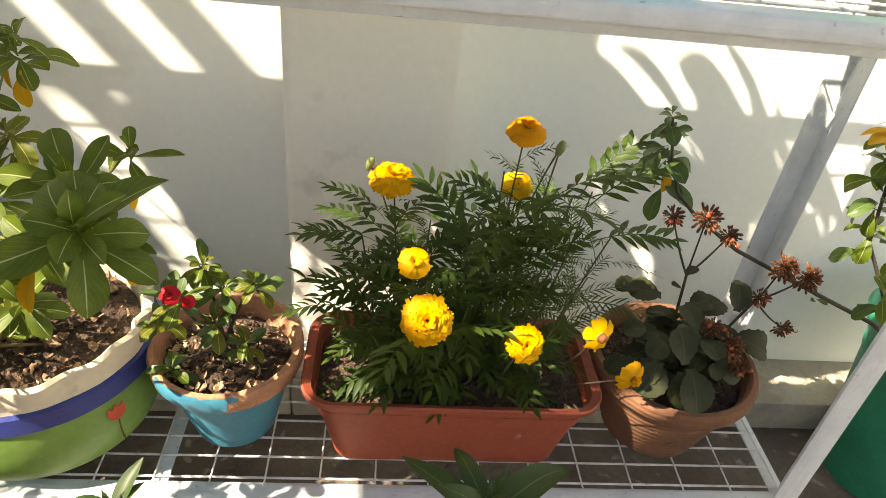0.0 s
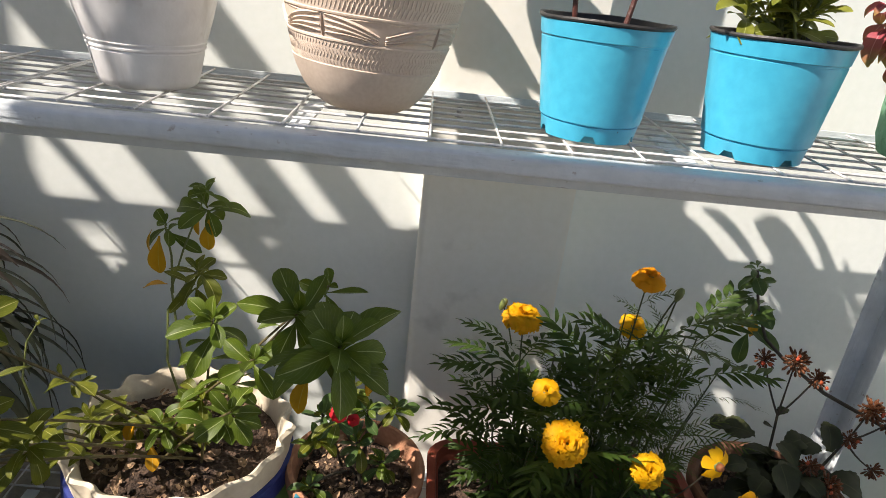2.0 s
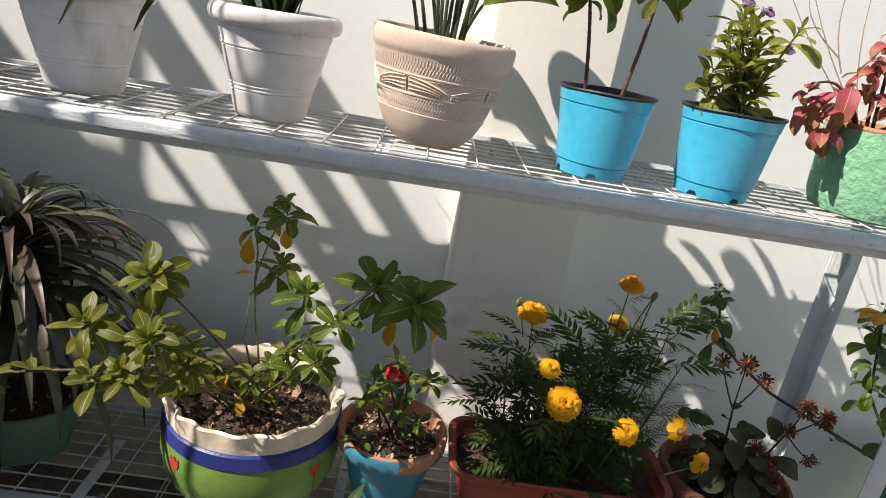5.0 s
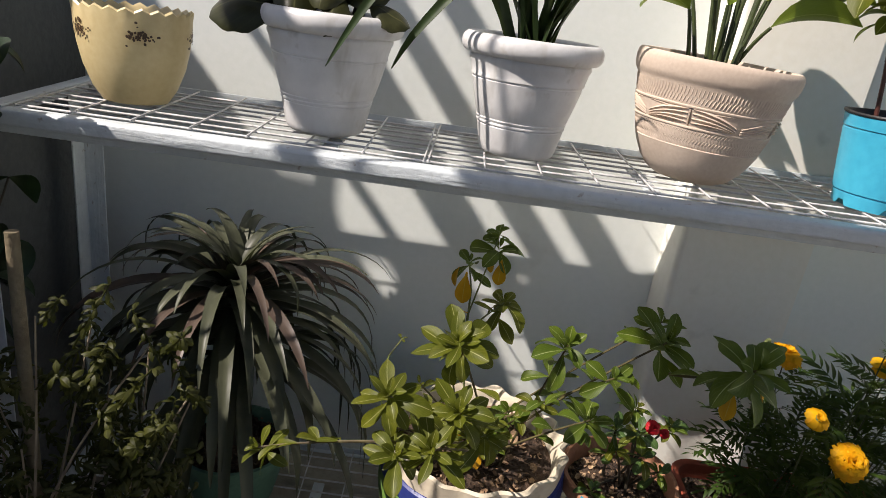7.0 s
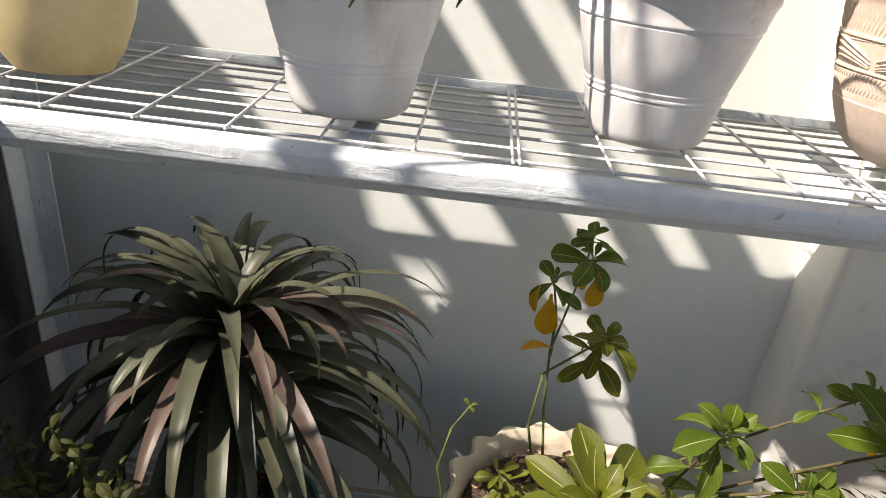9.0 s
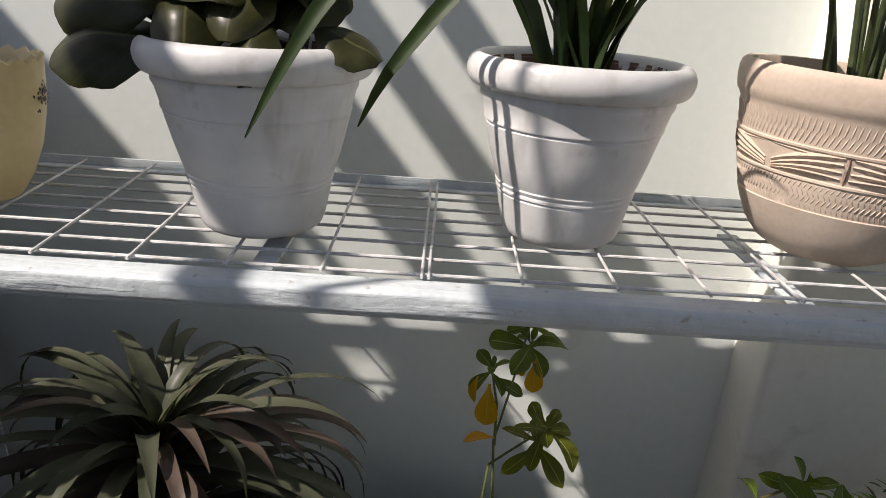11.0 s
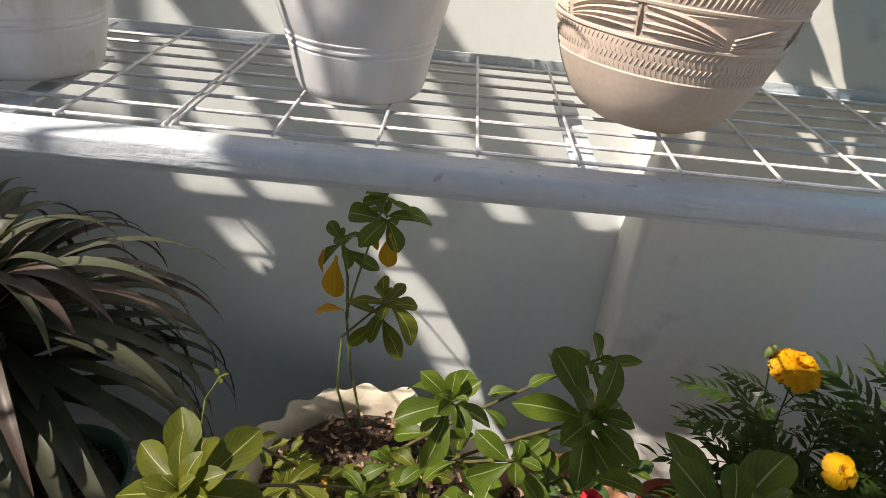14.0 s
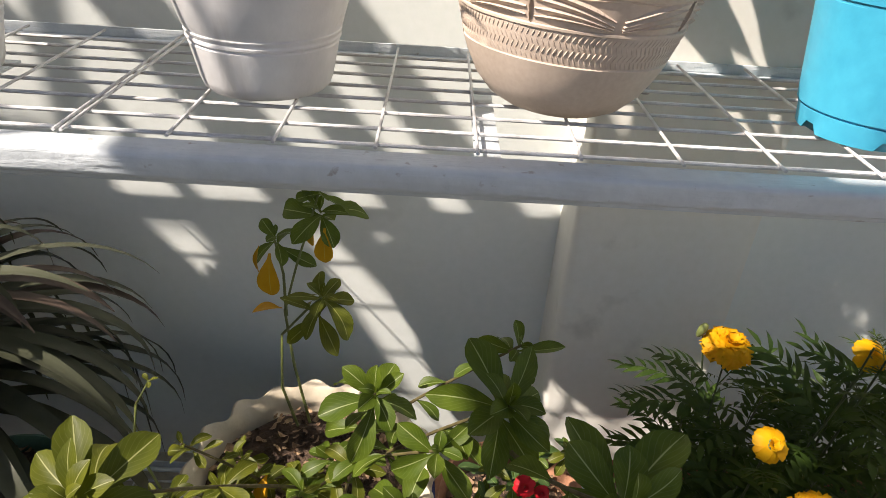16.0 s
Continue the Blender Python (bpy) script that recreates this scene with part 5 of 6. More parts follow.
# ---- strap-leaved plant in the sea-green pot ----
rnd = random.Random(505)
base = Vector((-1.105, 0.885, LZ + 0.115))
palm = thing("strap_leaved_plant", base, "tall plant with drooping grey-green and purplish strap leaves", "plant")
crown = Vector((-1.10, 0.858, 0.818))
part("trunk", tube([p - base for p in arc((-1.105, 0.885, LZ + 0.115), crown, 0.01, 8, (1, 0, 0))], 0.016, 0.012, 9), STEM_DARK, palm)
for k in range(142):
    t = k / 141
    low = max(0.0, t - 0.48) / 0.52
    root = crown - base + Vector((rnd.uniform(-0.012, 0.012), rnd.uniform(-0.012, 0.012), 0.012 - 0.05 * t - 0.10 * low))
    rise = 78 - 66 * min(1, t * 2.0) ** 0.75 - 12 * low + rnd.uniform(-11, 11)
    red = 0.06 < t < 0.4 and rnd.random() < 0.34
    ln = 0.19 + 0.15 * min(1, t * 3.2) + rnd.uniform(-0.035, 0.04) + 0.12 * low
    blade(palm, "leaf", L_PALM_RED if red else L_PALM, root, 137.5 * k + rnd.uniform(-16, 16), rise, ln, rnd.uniform(0.023, 0.035), rnd.uniform(82, 132) + 22 * low, rnd, 0.3, 14, rnd.uniform(-0.4, 0.4))
# a few long leaves that rise and bend over sharply
for az, ln, w in ((-28, 0.27, 0.026), (-60, 0.30, 0.02), (-95, 0.27, 0.02), (25, 0.24, 0.022), (60, 0.28, 0.014), (75, 0.34, 0.014), (100, 0.33, 0.012), (-120, 0.26, 0.02)):
    blade(palm, "leaf", L_PALM, crown - base + Vector((0, 0, 0.01)), az, 82 - abs(az) * 0.12, ln, w, 195, rnd, 0.3, 16, 0.1)

# ---- bush by the rack, on the floor ----
rnd = random.Random(606)
bush_pot = thing("floor_pot", (-1.27, 0.42, FLOOR), "plain terracotta pot standing on the floor", "flower pot")
bush_pot.matrix_basis = bush_pot.matrix_basis @ Matrix.Diagonal((1, 1, 0.6, 1))
part("body", capped([(0.1, 0), (0.105, 0.003), (0.14, 0.2), (0.152, 0.203), (0.156, 0.235), (0.148, 0.24), (0.14, 0.232), (0.132, 0.19)], 48), TERRA, bush_pot)
soil(bush_pot, 0.136, 0.21, seed=33, husk=10)
base = Vector((-1.27, 0.42, 0.25))
bush = thing("twiggy_bush", base, "dense twiggy bush with small curled yellow-green leaves", "plant")
def spray_mesh(seed, n=22):
    """A leafy shoot along +z with small curled leaves."""
    q = random.Random(seed)
    bm = bmesh.new()
    uv = bm.loops.layers.uv.new()
    for k in range(n):
        z = 0.085 * (k + 1) / n
        az, pitch, ln = 2.4 * k + q.uniform(-0.4, 0.4), q.uniform(-0.7, 0.6) + 0.5 * (k > n - 4), q.uniform(0.013, 0.026)
        out, side = Vector((math.cos(az), math.sin(az), 0)), Vector((-math.sin(az), math.cos(az), 0))
        side = (side + Vector((0, 0, q.uniform(-0.5, 0.5)))).normalized()
        p, spine = Vector((0, 0, z)), []
        for i in range(7):
            spine.append(p.copy())
            p = p + (out * math.cos(pitch) + Vector((0, 0, math.sin(pitch)))) * ln / 6
            pitch -= 0.28
        sheet(bm, uv, spine, [side] * 7, [max(0.0008, ln * 0.21 * WIDTHS["obovate"](i / 6)) for i in range(7)], 0.45)
    tube([(0, 0, -0.02), (0, 0, 0.085)], 0.0016, 0.001, 5, bm)
    return solid("leafy_shoot", bm, L_BUSH)


SPRAYS = [spray_mesh(k) for k in range(5)]
for k in range(84):
    tip = Vector((rnd.uniform(-1.52, -1.06), rnd.uniform(0.34, 0.60), rnd.uniform(0.34, 0.86)))
    if k < 9:
        tip = Vector(((-1.052, 0.52, 0.80), (-1.07, 0.50, 0.66), (-1.10, 0.47, 0.57), (-1.10, 0.50, 0.90), (-1.17, 0.48, 0.93), (-1.33, 0.50, 0.90), (-1.24, 0.47, 0.94), (-1.10, 0.46, 0.74), (-1.42, 0.48, 0.93))[k])
    root = Vector((-1.27 + rnd.uniform(-0.06, 0.06), 0.42 + rnd.uniform(-0.05, 0.05), 0.25))
    line = arc(root, tip, rnd.uniform(-0.05, 0.05), 8, (rnd.uniform(-1, 1), rnd.uniform(-1, 1), 0.3))
    if k % 2 == 0 or k < 9:
        part("twig", tube([p - base for p in line], 0.0036, 0.0014, 5), TWIG, bush)
    for i in (8, 7, 6) if k % 3 else (8, 7):
        part("leafy_shoot", rnd.choice(SPRAYS), None, bush, m=Matrix.Translation(line[i] - base + Vector((rnd.gauss(0, 0.014), rnd.gauss(0, 0.014), 0))) @ tip_to((rnd.uniform(-0.8, 0.8), rnd.uniform(-0.9, 0.4), 0.8)) @ Matrix.Rotation(rnd.uniform(0, 6.3), 4, "Z") @ Matrix.Scale(rnd.uniform(0.8, 1.15), 4))
tagged(part("wooden_stick", tube([(-1.262, 0.47, 0.24), (-1.275, 0.485, 0.6), (-1.281, 0.5, 1.045)], 0.0105, 0.009, 10), BAMBOO), "weathered wooden stake stuck upright in the pot", "stick")

# ---- dark climber at the rack's end ----
rnd = random.Random(707)
base = Vector((-1.62, 0.70, FLOOR))
vine = thing("dark_climber", base, "tall dark broad-leaved climber beside the rack", "plant")
VINE = leaf_set(L_VINE, 0.088, 0.05, "lance", 5, 24)
for tip in ((-1.42, 0.66, 1.26), (-1.46, 0.64, 1.22), (-1.475, 0.78, 1.02), (-1.50, 0.78, 0.9), (-1.52, 0.62, 1.36), (-1.60, 0.7, 1.2), (-1.45, 0.66, 1.18), (-1.54, 0.62, 1.12), (-1.50, 0.64, 1.28)):
    line = [p - base for p in arc((-1.62 + rnd.uniform(-0.04, 0.04), 0.70, FLOOR), tip, 0.06, 9, (-0.6, 0.1, 0.6))]
    part("stem", tube(line, 0.005, 0.002, 6), STEM_DARK, vine)
    for i in (5, 6, 7, 7, 8, 8, 9, 9):
        part("leaf", rnd.choice(VINE), None, vine, m=lay(line[i], rnd.uniform(0, 360), rnd.uniform(-65, 10), rnd.uniform(-20, 20), rnd.uniform(0.8, 1.1)))

for k in range(34):
    p = Vector((rnd.uniform(-1.50, -1.385), rnd.uniform(0.60, 0.70), rnd.uniform(1.15, 1.33))) - base
    part("leaf", rnd.choice(VINE), None, vine, m=lay(p, rnd.uniform(60, 240), rnd.uniform(-65, -5), rnd.uniform(-25, 25), rnd.uniform(0.55, 0.85)))

# ---- fleshy plant and strap plant in the white pots ----
rnd = random.Random(808)
base = Vector((-0.948, 0.860, TOP + 0.16))
fat = thing("fleshy_plant", base, "plant with thick dark rounded leaves in the white pot", "plant")
FAT = [thick_leaf(L_FAT, 0.088, 0.074, 0.005, 0.5, 0.16, 3, seed=1.3), thick_leaf(L_FAT, 0.076, 0.066, 0.005, 0.75, 0.26, 2, seed=4.1), thick_leaf(L_FAT, 0.082, 0.068, 0.005, 0.3, 0.2, 3, seed=7.7)]
for at, n, s in (((-0.955, 0.865, TOP + 0.235), 9, 0.95), ((-1.01, 0.85, TOP + 0.235), 8, 1.0), ((-0.90, 0.86, TOP + 0.24), 8, 0.9), ((-0.95, 0.88, TOP + 0.30), 9, 0.9), ((-1.03, 0.85, TOP + 0.285), 7, 0.95), ((-0.88, 0.87, TOP + 0.29), 7, 0.9)):
    part("stem", tube([p - base for p in arc((at[0] * 0.5 - 0.475, 0.872, TOP + 0.155), at, 0.004, 5)], 0.007, 0.005, 7), STEM_DARK, fat)
    rosette(fat, FAT, Vector(at) - base, rnd, n, s, (0, -0.2, 1), (82, 30), 0.03)
for centre, az, pitch, roll, size in (((-1.082, 0.82, 1.402), 84, 10, -52, 1.35), ((-1.076, 0.80, 1.358), 100, 2, -42, 1.25), ((-0.992, 0.785, 1.378), 8, 64, 0, 0.95), ((-0.945, 0.79, 1.402), -12, 58, 6, 1.0), ((-0.842, 0.80, 1.368), -104, -16, 25, 0.82), ((-0.885, 0.83, 1.405), -40, 40, 20, 1.05), ((-0.97, 0.81, 1.42), 30, 30, -10, 1.1), ((-0.91, 0.80, 1.43), -30, 35, 8, 1.0), ((-1.03, 0.82, 1.44), 50, 30, -25, 1.0), ((-0.93, 0.77, 1.362), 170, -35, 0, 0.75)):
    leaf_at(fat, FAT[0 if az > 0 else 2], Vector(centre) - base, az, pitch, roll, size, 0.088)

base = Vector((-0.603, 0.888, TOP + 0.16))
clump = thing("blade_leaved_plant", base, "clump of stiff dark green blade leaves in the white pot", "plant")
for k in range(26):
    a = rnd.uniform(0, 360)
    r = 0.028 * math.sqrt(rnd.random())
    blade(clump, "leaf", L_BLADE, (r * math.cos(a), r * math.sin(a), -0.008), math.degrees(math.atan2(math.sin(radians(a)), math.cos(radians(a)))) - 90 + rnd.uniform(-25, 25), rnd.uniform(64, 87), rnd.uniform(0.24, 0.36), rnd.uniform(0.013, 0.02), rnd.uniform(10, 70), rnd, 0.45, 12)


def arching(plant, pts, width, mat):
    bm = bmesh.new()
    uv = bm.loops.layers.uv.new()
    pts = [Vector(p) for p in pts]
    curve = []
    for i in range(15):
        t = i / 14 * (len(pts) - 1)
        k = min(int(t), len(pts) - 2)
        f = t - k
        p0, p1, p2, p3 = pts[max(k - 1, 0)], pts[k], pts[k + 1], pts[min(k + 2, len(pts) - 1)]
        curve.append(0.5 * (2 * p1 + (p2 - p0) * f + (2 * p0 - 5 * p1 + 4 * p2 - p3) * f * f + (3 * p1 - p0 - 3 * p2 + p3) * f ** 3))
    sides = [(curve[min(i + 1, 14)] - curve[max(i - 1, 0)]).normalized().cross(Vector((0.1, -0.85, 0.5))).normalized() for i in range(15)]
    sheet(bm, uv, curve, sides, [max(0.0008, width / 2 * WIDTHS["strap"](i / 14)) for i in range(15)], 0.35)
    return part("leaf", bm, mat, plant)


arching(clump, [Vector(p) - base for p in ((-0.635, 0.875, 1.315), (-0.672, 0.85, 1.40), (-0.722, 0.82, 1.438), (-0.80, 0.81, 1.352), (-0.836, 0.81, 1.287))], 0.024, L_BLADE)
arching(clump, [Vector(p) - base for p in ((-0.63, 0.88, 1.315), (-0.69, 0.84, 1.44), (-0.78, 0.785, 1.495), (-0.855, 0.752, 1.41), (-0.897, 0.745, 1.344), (-0.93, 0.743, 1.284))], 0.022, L_BLADE)

# ---- broad-leaved lily in the terracotta bowl ----
rnd = random.Random(909)
base = Vector((-0.285, 0.905, TOP + 0.165))
lily = thing("broad_leaved_lily", base, "plant with long-stalked broad light green leaves", "plant")
LILY = [leaf_mesh(L_LILY, 0.15, 0.072, "lance", 0.9, 0.3, 10, 0.04, 0.02), leaf_mesh(L_LILY, 0.13, 0.074, "lance", 1.2, 0.35, 10, 0.05, 0.02)]
low_leaves = [(-0.335, (-0.368, 0.865, 1.44), 95, 14, 0.78), (-0.32, (-0.365, 0.90, 1.48), 75, 35, 0.9), (-0.305, (-0.325, 0.91, 1.49), 40, 50, 1.0), (-0.295, (-0.30, 0.89, 1.455), 15, 35, 0.9), (-0.285, (-0.27, 0.90, 1.48), -70, 40, 1.0), (-0.275, (-0.235, 0.855, 1.428), -88, 22, 0.98), (-0.27, (-0.250, 0.865, 1.468), -86, 18, 1.2), (-0.30, (-0.335, 0.85, 1.46), 150, 25, 0.6), (-0.265, (-0.24, 0.93, 1.48), -50, 45, 0.95)]
# unseen upper leaves, added for the shade they throw on the wall
high_leaves = [(-0.29, (-0.29, 0.92, 1.55), -60, 25, 1.2), (-0.30, (-0.32, 0.92, 1.56), 70, 25, 1.2), (-0.28, (-0.26, 0.93, 1.57), -100, 10, 1.2), (-0.28, (-0.28, 0.90, 1.58), 170, 20, 1.1), (-0.27, (-0.24, 0.91, 1.55), -85, 5, 1.25), (-0.27, (-0.23, 0.89, 1.60), -95, 0, 1.25), (-0.27, (-0.22, 0.88, 1.53), -110, 12, 1.1)]
for x, top, az, pitch, s in low_leaves + high_leaves:
    line = arc((x, 0.90 + rnd.uniform(-0.015, 0.015), TOP + 0.16), top, 0.012, 6, (0, 0, 1))
    part("stalk", tube([p - base for p in line], 0.0042, 0.003, 7), STEM_DEEP, lily)
    part("leaf", rnd.choice(LILY), None, lily, m=lay(line[-1] - base, az, pitch, (-28 if az < 0 else 28) + rnd.uniform(-10, 10), s))

# ---- plants of the cyan pots ----
rnd = random.Random(1010)
base = Vector((0.030, 0.852, TOP + 0.135))
two = thing("bare_stemmed_plant", base, "two bare red-brown stems topped with leaf whorls", "plant")
OBO = leaf_set(L_TREE, 0.078, 0.034, count=4, seed=34) + leaf_set(L_PERI_DEEP, 0.07, 0.032, count=3, seed=35)
OBO_PALE = leaf_set(L_PERI, 0.074, 0.032, count=4, seed=36) + leaf_set(L_PERI_DEEP, 0.07, 0.032, count=3, seed=37)
for root, top in (((-0.015, 0.86, TOP + 0.118), (-0.048, 0.86, 1.478)), ((0.040, 0.845, TOP + 0.118), (0.074, 0.86, 1.500))):
    line = [p - base for p in arc(root, top, 0.004, 18, (1, 0, 0))]
    bm = tube(line, 0.0040, 0.0030, 8)
    # raised leaf scars along the stem
    for p, q in zip(line[1:-1], line[2:]):
        mid = p.lerp(q, rnd.uniform(0.1, 0.8))
        d = (q - p).normalized() * 0.0016
        tube([mid - d * 1.2, mid, mid + d * 1.2], 0.0040, 0.0034, 8, bm)
    part("stem", bm, STEM_RED, two)
    top = Vector(top) - base
    rosette(two, OBO_PALE, top + Vector((0, 0, 0.012)), rnd, 11, 0.92, (0, -0.25, 1), (60, -28), 0.02, 0.8)
    rosette(two, OBO_PALE, top + Vector((0, 0, 0.06)), rnd, 13, 1.1, (0, -0.15, 1), (70, -10), 0.04)
    # oversized top whorl, out of view, added to widen the shadow on the wall
    rosette(two, OBO_PALE, top + Vector((-0.01, 0, 0.13)), rnd, 20, 1.6, (0, -0.1, 1), (60, -30), 0.06)
for p, az, s in (((-0.035, 0.84, 1.478), -150, 1.0), ((0.088, 0.84, 1.492), -120, 0.95)):
    part("leaf", YELLOWED[0] if p[0] > 0 else OBO[0], None, two, m=lay(Vector(p) - base, az, -42, 0, s))

base = Vector((0.272, 0.840, TOP + 0.14))
leafy = thing("leafy_bush", base, "dense light green leafy bush with small mauve flowers", "plant")
LANCE = leaf_set(L_BRIGHT, 0.064, 0.024, "obovate", 8, 23)
for k in range(25):
    top = Vector((0.245 + rnd.gauss(0, 0.03), 0.83 + rnd.gauss(0, 0.03), rnd.uniform(1.375, 1.485) if k < 16 else rnd.uniform(1.335, 1.38)))
    if k == 0:
        top = Vector((0.225, 0.835, 1.495))
    part("stem", tube([p - base for p in arc((0.272 + rnd.uniform(-0.02, 0.02), 0.84 + rnd.uniform(-0.02, 0.02), TOP + 0.138), top, 0.006, 6)], 0.0028, 0.0018, 6), STEM, leafy)
    rosette(leafy, LANCE, top - base, rnd, 9, 0.92, (rnd.uniform(-0.5, 0.4), rnd.uniform(-0.6, 0.2), 1), (74, 8), 0.03)
for at in ((0.225, 0.83, 1.512), (0.26, 0.82, 1.50), (0.315, 0.82, 1.445)):
    part("flower", petal_head(rnd, PETAL_MAUVE, 0.013, 2, 0.2), None, leafy, "small mauve flower", m=Matrix.Translation(Vector(at) - base) @ tip_to((0, -0.5, 0.8)))

# ---- coleus in the mint pot ----
base = Vector((0.603, 0.880, TOP + 0.145))
coleus = thing("coleus_plant", base, "crimson and pink coleus with yellow-green leaf edges, bare twigs", "plant")
COL = [leaf_mesh(L_COLEUS, 0.072, 0.036, "lance", 0.9, 0.25, 14, 0.12), leaf_mesh(L_COLEUS, 0.058, 0.03, "lance", 1.2, 0.3, 14, 0.14), leaf_mesh(L_COLEUS, 0.045, 0.024, "lance", 1.4, 0.3, 12, 0.14)]
for top, n in (((0.455, 0.845, 1.395), 7), ((0.49, 0.84, 1.45), 9), ((0.51, 0.85, 1.51), 9), ((0.55, 0.82, 1.40), 9), ((0.58, 0.85, 1.50), 9), ((0.62, 0.86, 1.44), 9), ((0.68, 0.87, 1.47), 9), ((0.66, 0.84, 1.40), 8), ((0.60, 0.93, 1.52), 8)):
    part("stem", tube([p - base for p in arc((0.6 + (top[0] - 0.6) * 0.5, 0.88, TOP + 0.14), top, 0.01, 6)], 0.004, 0.003, 7), STEM_RED, coleus)
    rosette(coleus, COL, Vector(top) - base, rnd, n + 5, 1.0, (0, -0.3, 1), (40, -62), 0.055)
for p, az, pitch in (((0.455, 0.83, 1.40), 150, -60), ((0.44, 0.84, 1.385), 105, -40), ((0.54, 0.79, 1.39), 175, -62), ((0.60, 0.78, 1.38), 190, -66)):
    part("leaf", COL[0], None, coleus, m=lay(Vector(p) - base, az, pitch, 0, 1.15))
for stem_top in ((0.375, 0.83, 1.385), (0.41, 0.81, 1.345)):
    part("stem", tube([p - base for p in arc((0.52, 0.86, TOP + 0.14), stem_top, 0.05, 8)], 0.0032, 0.002, 7), STEM_RED, coleus)
    rosette(coleus, COL, Vector(stem_top) - base, rnd, 12, 0.92, (-0.4, -0.3, 0.8), (35, -60), 0.05)
for a, b in (((0.58, 0.92, TOP + 0.14), (0.37, 1.06, 1.60)), ((0.59, 0.93, TOP + 0.14), (0.43, 1.06, 1.60)), ((0.525, 1.0, 1.42), (0.52, 1.06, 1.62)), ((0.52, 1.02, 1.45), (0.45, 1.08, 1.56)), ((0.58, 0.95, TOP + 0.14), (0.56, 1.05, 1.62))):
    part("twig", tube([p - base for p in arc(a, b, 0.02, 6, (-1, 0, 0))], 0.0018, 0.0009, 5), TWIG, coleus)

# ---- plant of the green tub, its long stem leans over the clay pot ----
rnd = random.Random(1111)
base = Vector((1.135, 0.94, 0.475))
tree = thing("tub_shrub", base, "shrub with obovate leaves on long dark bare stems", "plant")
for pts in (((1.03, 0.92, 0.475), (0.90, 0.93, 0.565), (0.79, 0.955, 0.605), (0.61, 0.98, 0.68), (0.515, 0.99, 0.742), (0.488, 1.02, 0.765), (0.468, 1.045, 0.82), (0.452, 1.058, 0.89)), ((1.05, 0.90, 0.475), (0.98, 0.89, 0.66), (0.93, 0.89, 0.80), (0.88, 0.89, 0.88)), ((1.05, 0.92, 0.475), (0.96, 0.90, 0.56), (0.87, 0.90, 0.65)), ((1.08, 0.9, 0.475), (1.02, 0.9, 0.75), (0.97, 0.9, 0.95))):
    part("stem", tube([Vector(p) - base for p in pts], 0.0046, 0.0026, 7), STEM_DARK, tree)
SMALL_OBO = leaf_set(L_TREE, 0.053, 0.025, count=5, seed=38)
rosette(tree, SMALL_OBO, Vector((0.450, 1.06, 0.90)) - base, rnd, 11, 0.95, (-0.2, -0.1, 1), (35, -35), 0.03)
rosette(tree, OBO[:4], Vector((0.456, 1.058, 0.868)) - base, rnd, 19, 0.88, (-0.2, -0.1, 1), (28, -40), 0.095)
for az in (70, 200, -60):
    part("leaf", YELLOWED[0], None, tree, "yellowing leaf", m=lay(Vector((0.466, 1.05, 0.80)) - base, az, -72, 0, 0.9))
rosette(tree, SMALL_OBO, Vector((0.785, 0.953, 0.612)) - base, rnd, 4, 0.55)
for at, n, s in (((0.88, 0.89, 0.885), 12, 1.0), ((0.90, 0.89, 0.83), 9, 1.0), ((0.86, 0.90, 0.66), 8, 0.95), ((0.97, 0.90, 0.955), 12, 1.0), ((0.94, 0.88, 0.77), 8, 1.0), ((0.84, 0.88, 0.80), 7, 0.9)):
    rosette(tree, OBO, Vector(at) - base, rnd, n, s, (-0.3, -0.3, 1), (50, -45), 0.04)
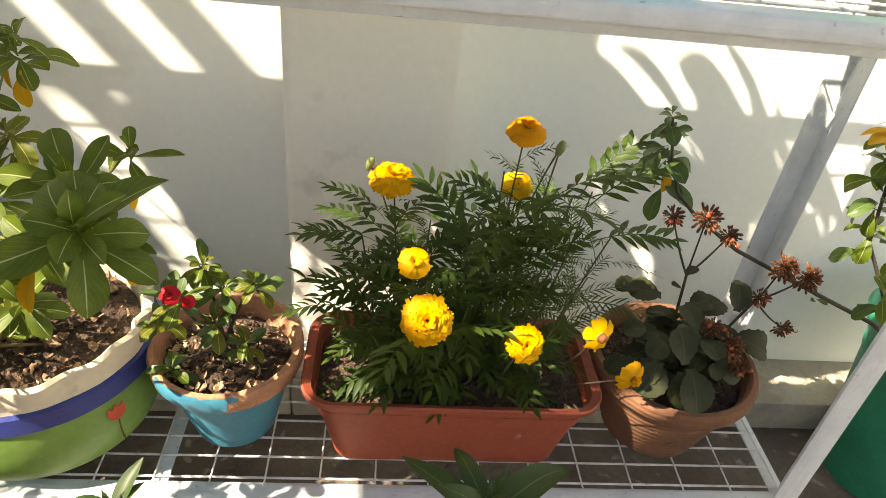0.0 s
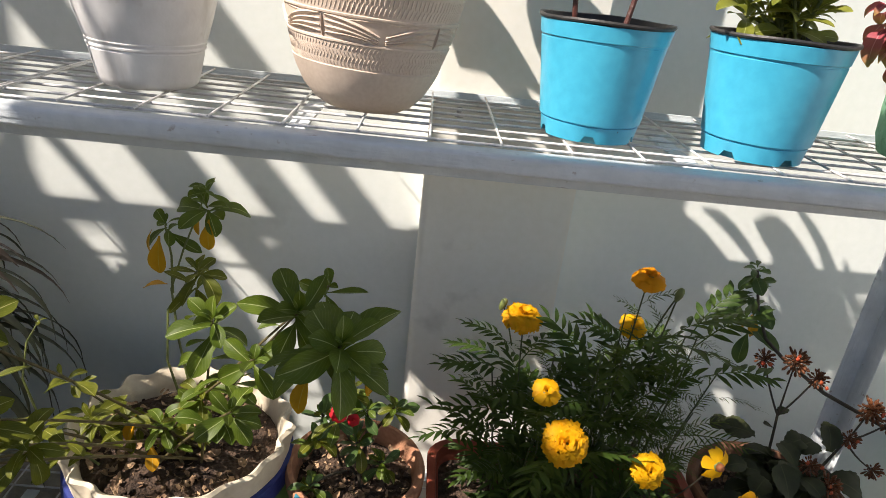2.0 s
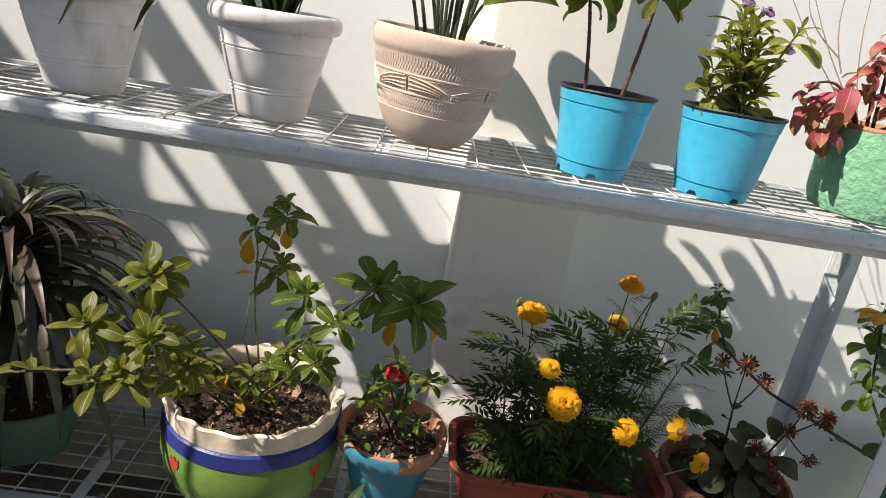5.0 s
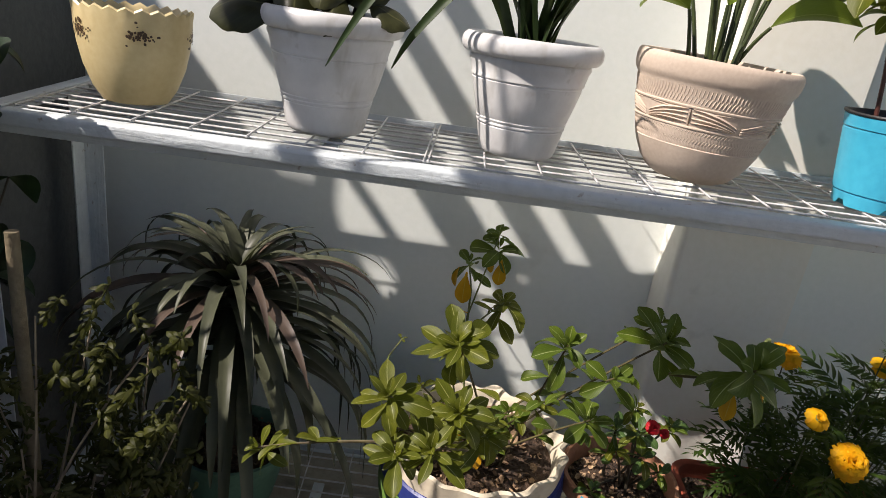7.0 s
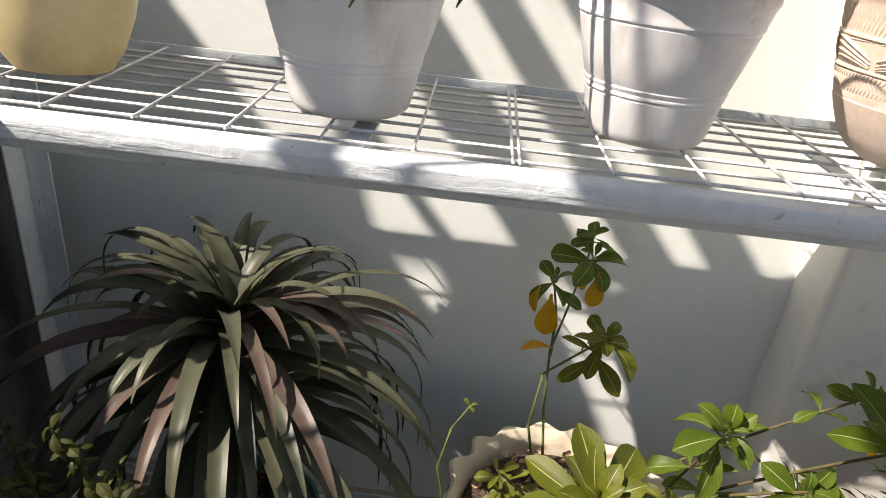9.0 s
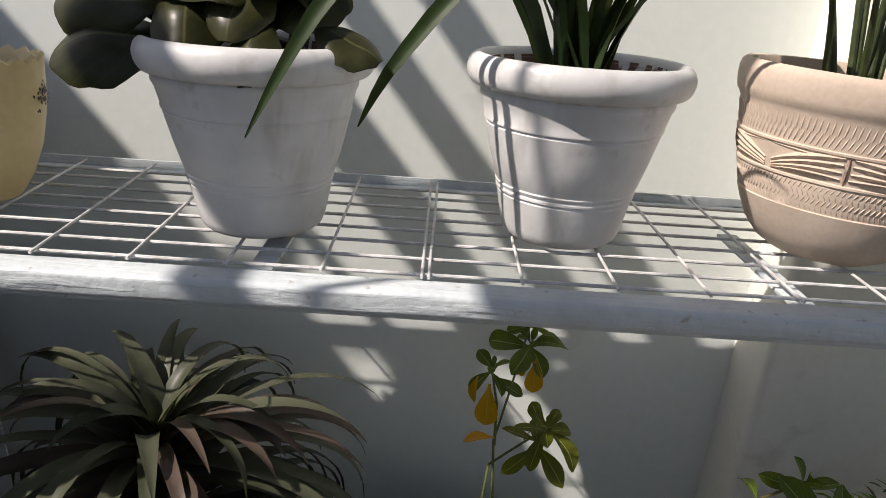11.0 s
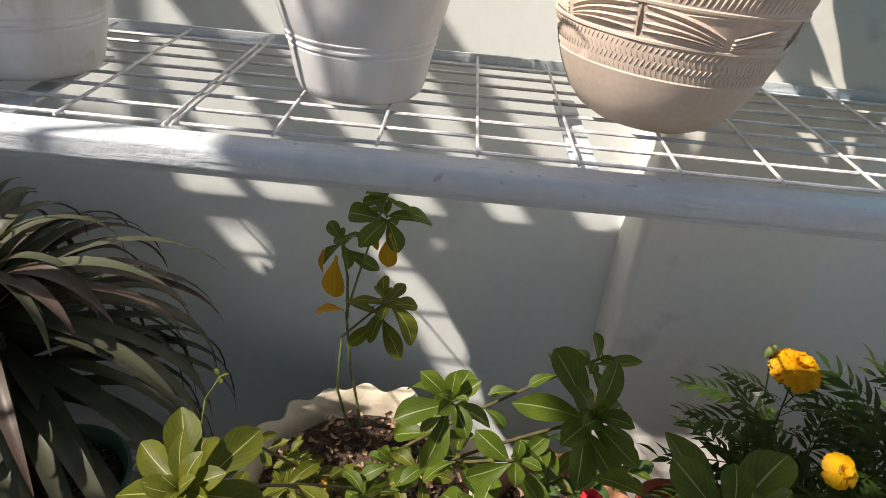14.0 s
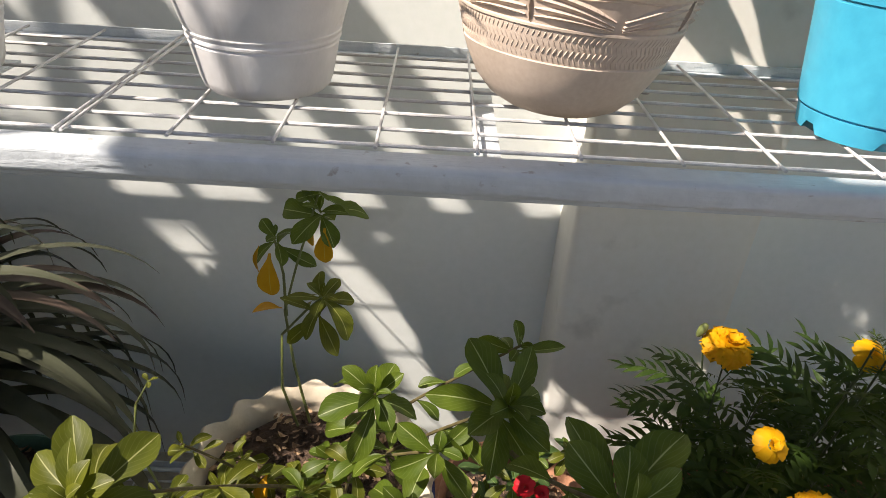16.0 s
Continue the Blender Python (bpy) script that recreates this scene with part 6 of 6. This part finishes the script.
part("stem", tube([Vector(p) - base for p in ((1.05, 0.93, 0.475), (0.92, 0.95, 0.60), (0.84, 0.97, 0.72), (0.80, 0.98, 0.93))], 0.0046, 0.0026, 7), STEM_DARK, tree)
for at, n, s in (((0.795, 0.98, 0.945), 9, 0.85), ((0.80, 0.98, 0.885), 9, 0.95), ((0.815, 0.97, 0.82), 9, 1.0), ((0.835, 0.97, 0.755), 8, 1.0)):
    rosette(tree, OBO, Vector(at) - base, rnd, n, s, (-0.2, -0.2, 1), (30, -50), 0.05)
for az in (60, 95, 130):
    part("leaf", YELLOWED[0], None, tree, "yellowing leaf", m=lay(Vector((0.79, 0.96, 0.93)) - base, az, -10, 0, 1.2))
for p in ((0.93, 0.86, 0.90), (0.92, 0.87, 0.86), (0.95, 0.87, 0.93)):
    part("leaf", YELLOWED[0], None, tree, "yellowing leaf", m=lay(Vector(p) - base, 100 + rnd.uniform(-20, 20), -5, 0, 1.3))

# ---- plants on the floor in front, seen from above ----
rnd = random.Random(1212)
for x, y, z, s, n, az in ((0.11, 0.47, 0.655, 1.0, 9, 0), (-0.34, 0.535, 0.545, 0.6, 9, 40)):
    fp = thing("floor_pot", (x, y - 0.06, FLOOR), "plain terracotta pot standing on the floor", "flower pot")
    fp.matrix_basis = fp.matrix_basis @ Matrix.Diagonal((1, 1, 0.6, 1))
    part("body", capped([(0.08, 0), (0.085, 0.003), (0.115, 0.17), (0.125, 0.173), (0.128, 0.2), (0.12, 0.204), (0.113, 0.197), (0.106, 0.16)], 48), TERRA, fp)
    soil(fp, 0.11, 0.175, seed=41, husk=8)
    base = Vector((x, y - 0.06, 0.228))
    fpl = thing("lance_leaved_plant", base, "young plant with long dark lance leaves", "plant")
    part("stem", tube([p - base for p in arc((x, y - 0.06, 0.228), (x, y, z), 0.01, 6)], 0.005, 0.003, 7), STEM, fpl)
    LONGLEAF = leaf_set(L_DARK_LANCE, 0.125, 0.036, "lance", 5, 39)
    rosette(fpl, LONGLEAF, Vector((x, y, z)) - base, rnd, n + 2, s, (0, 0, 1), (80, 0), 0.02)
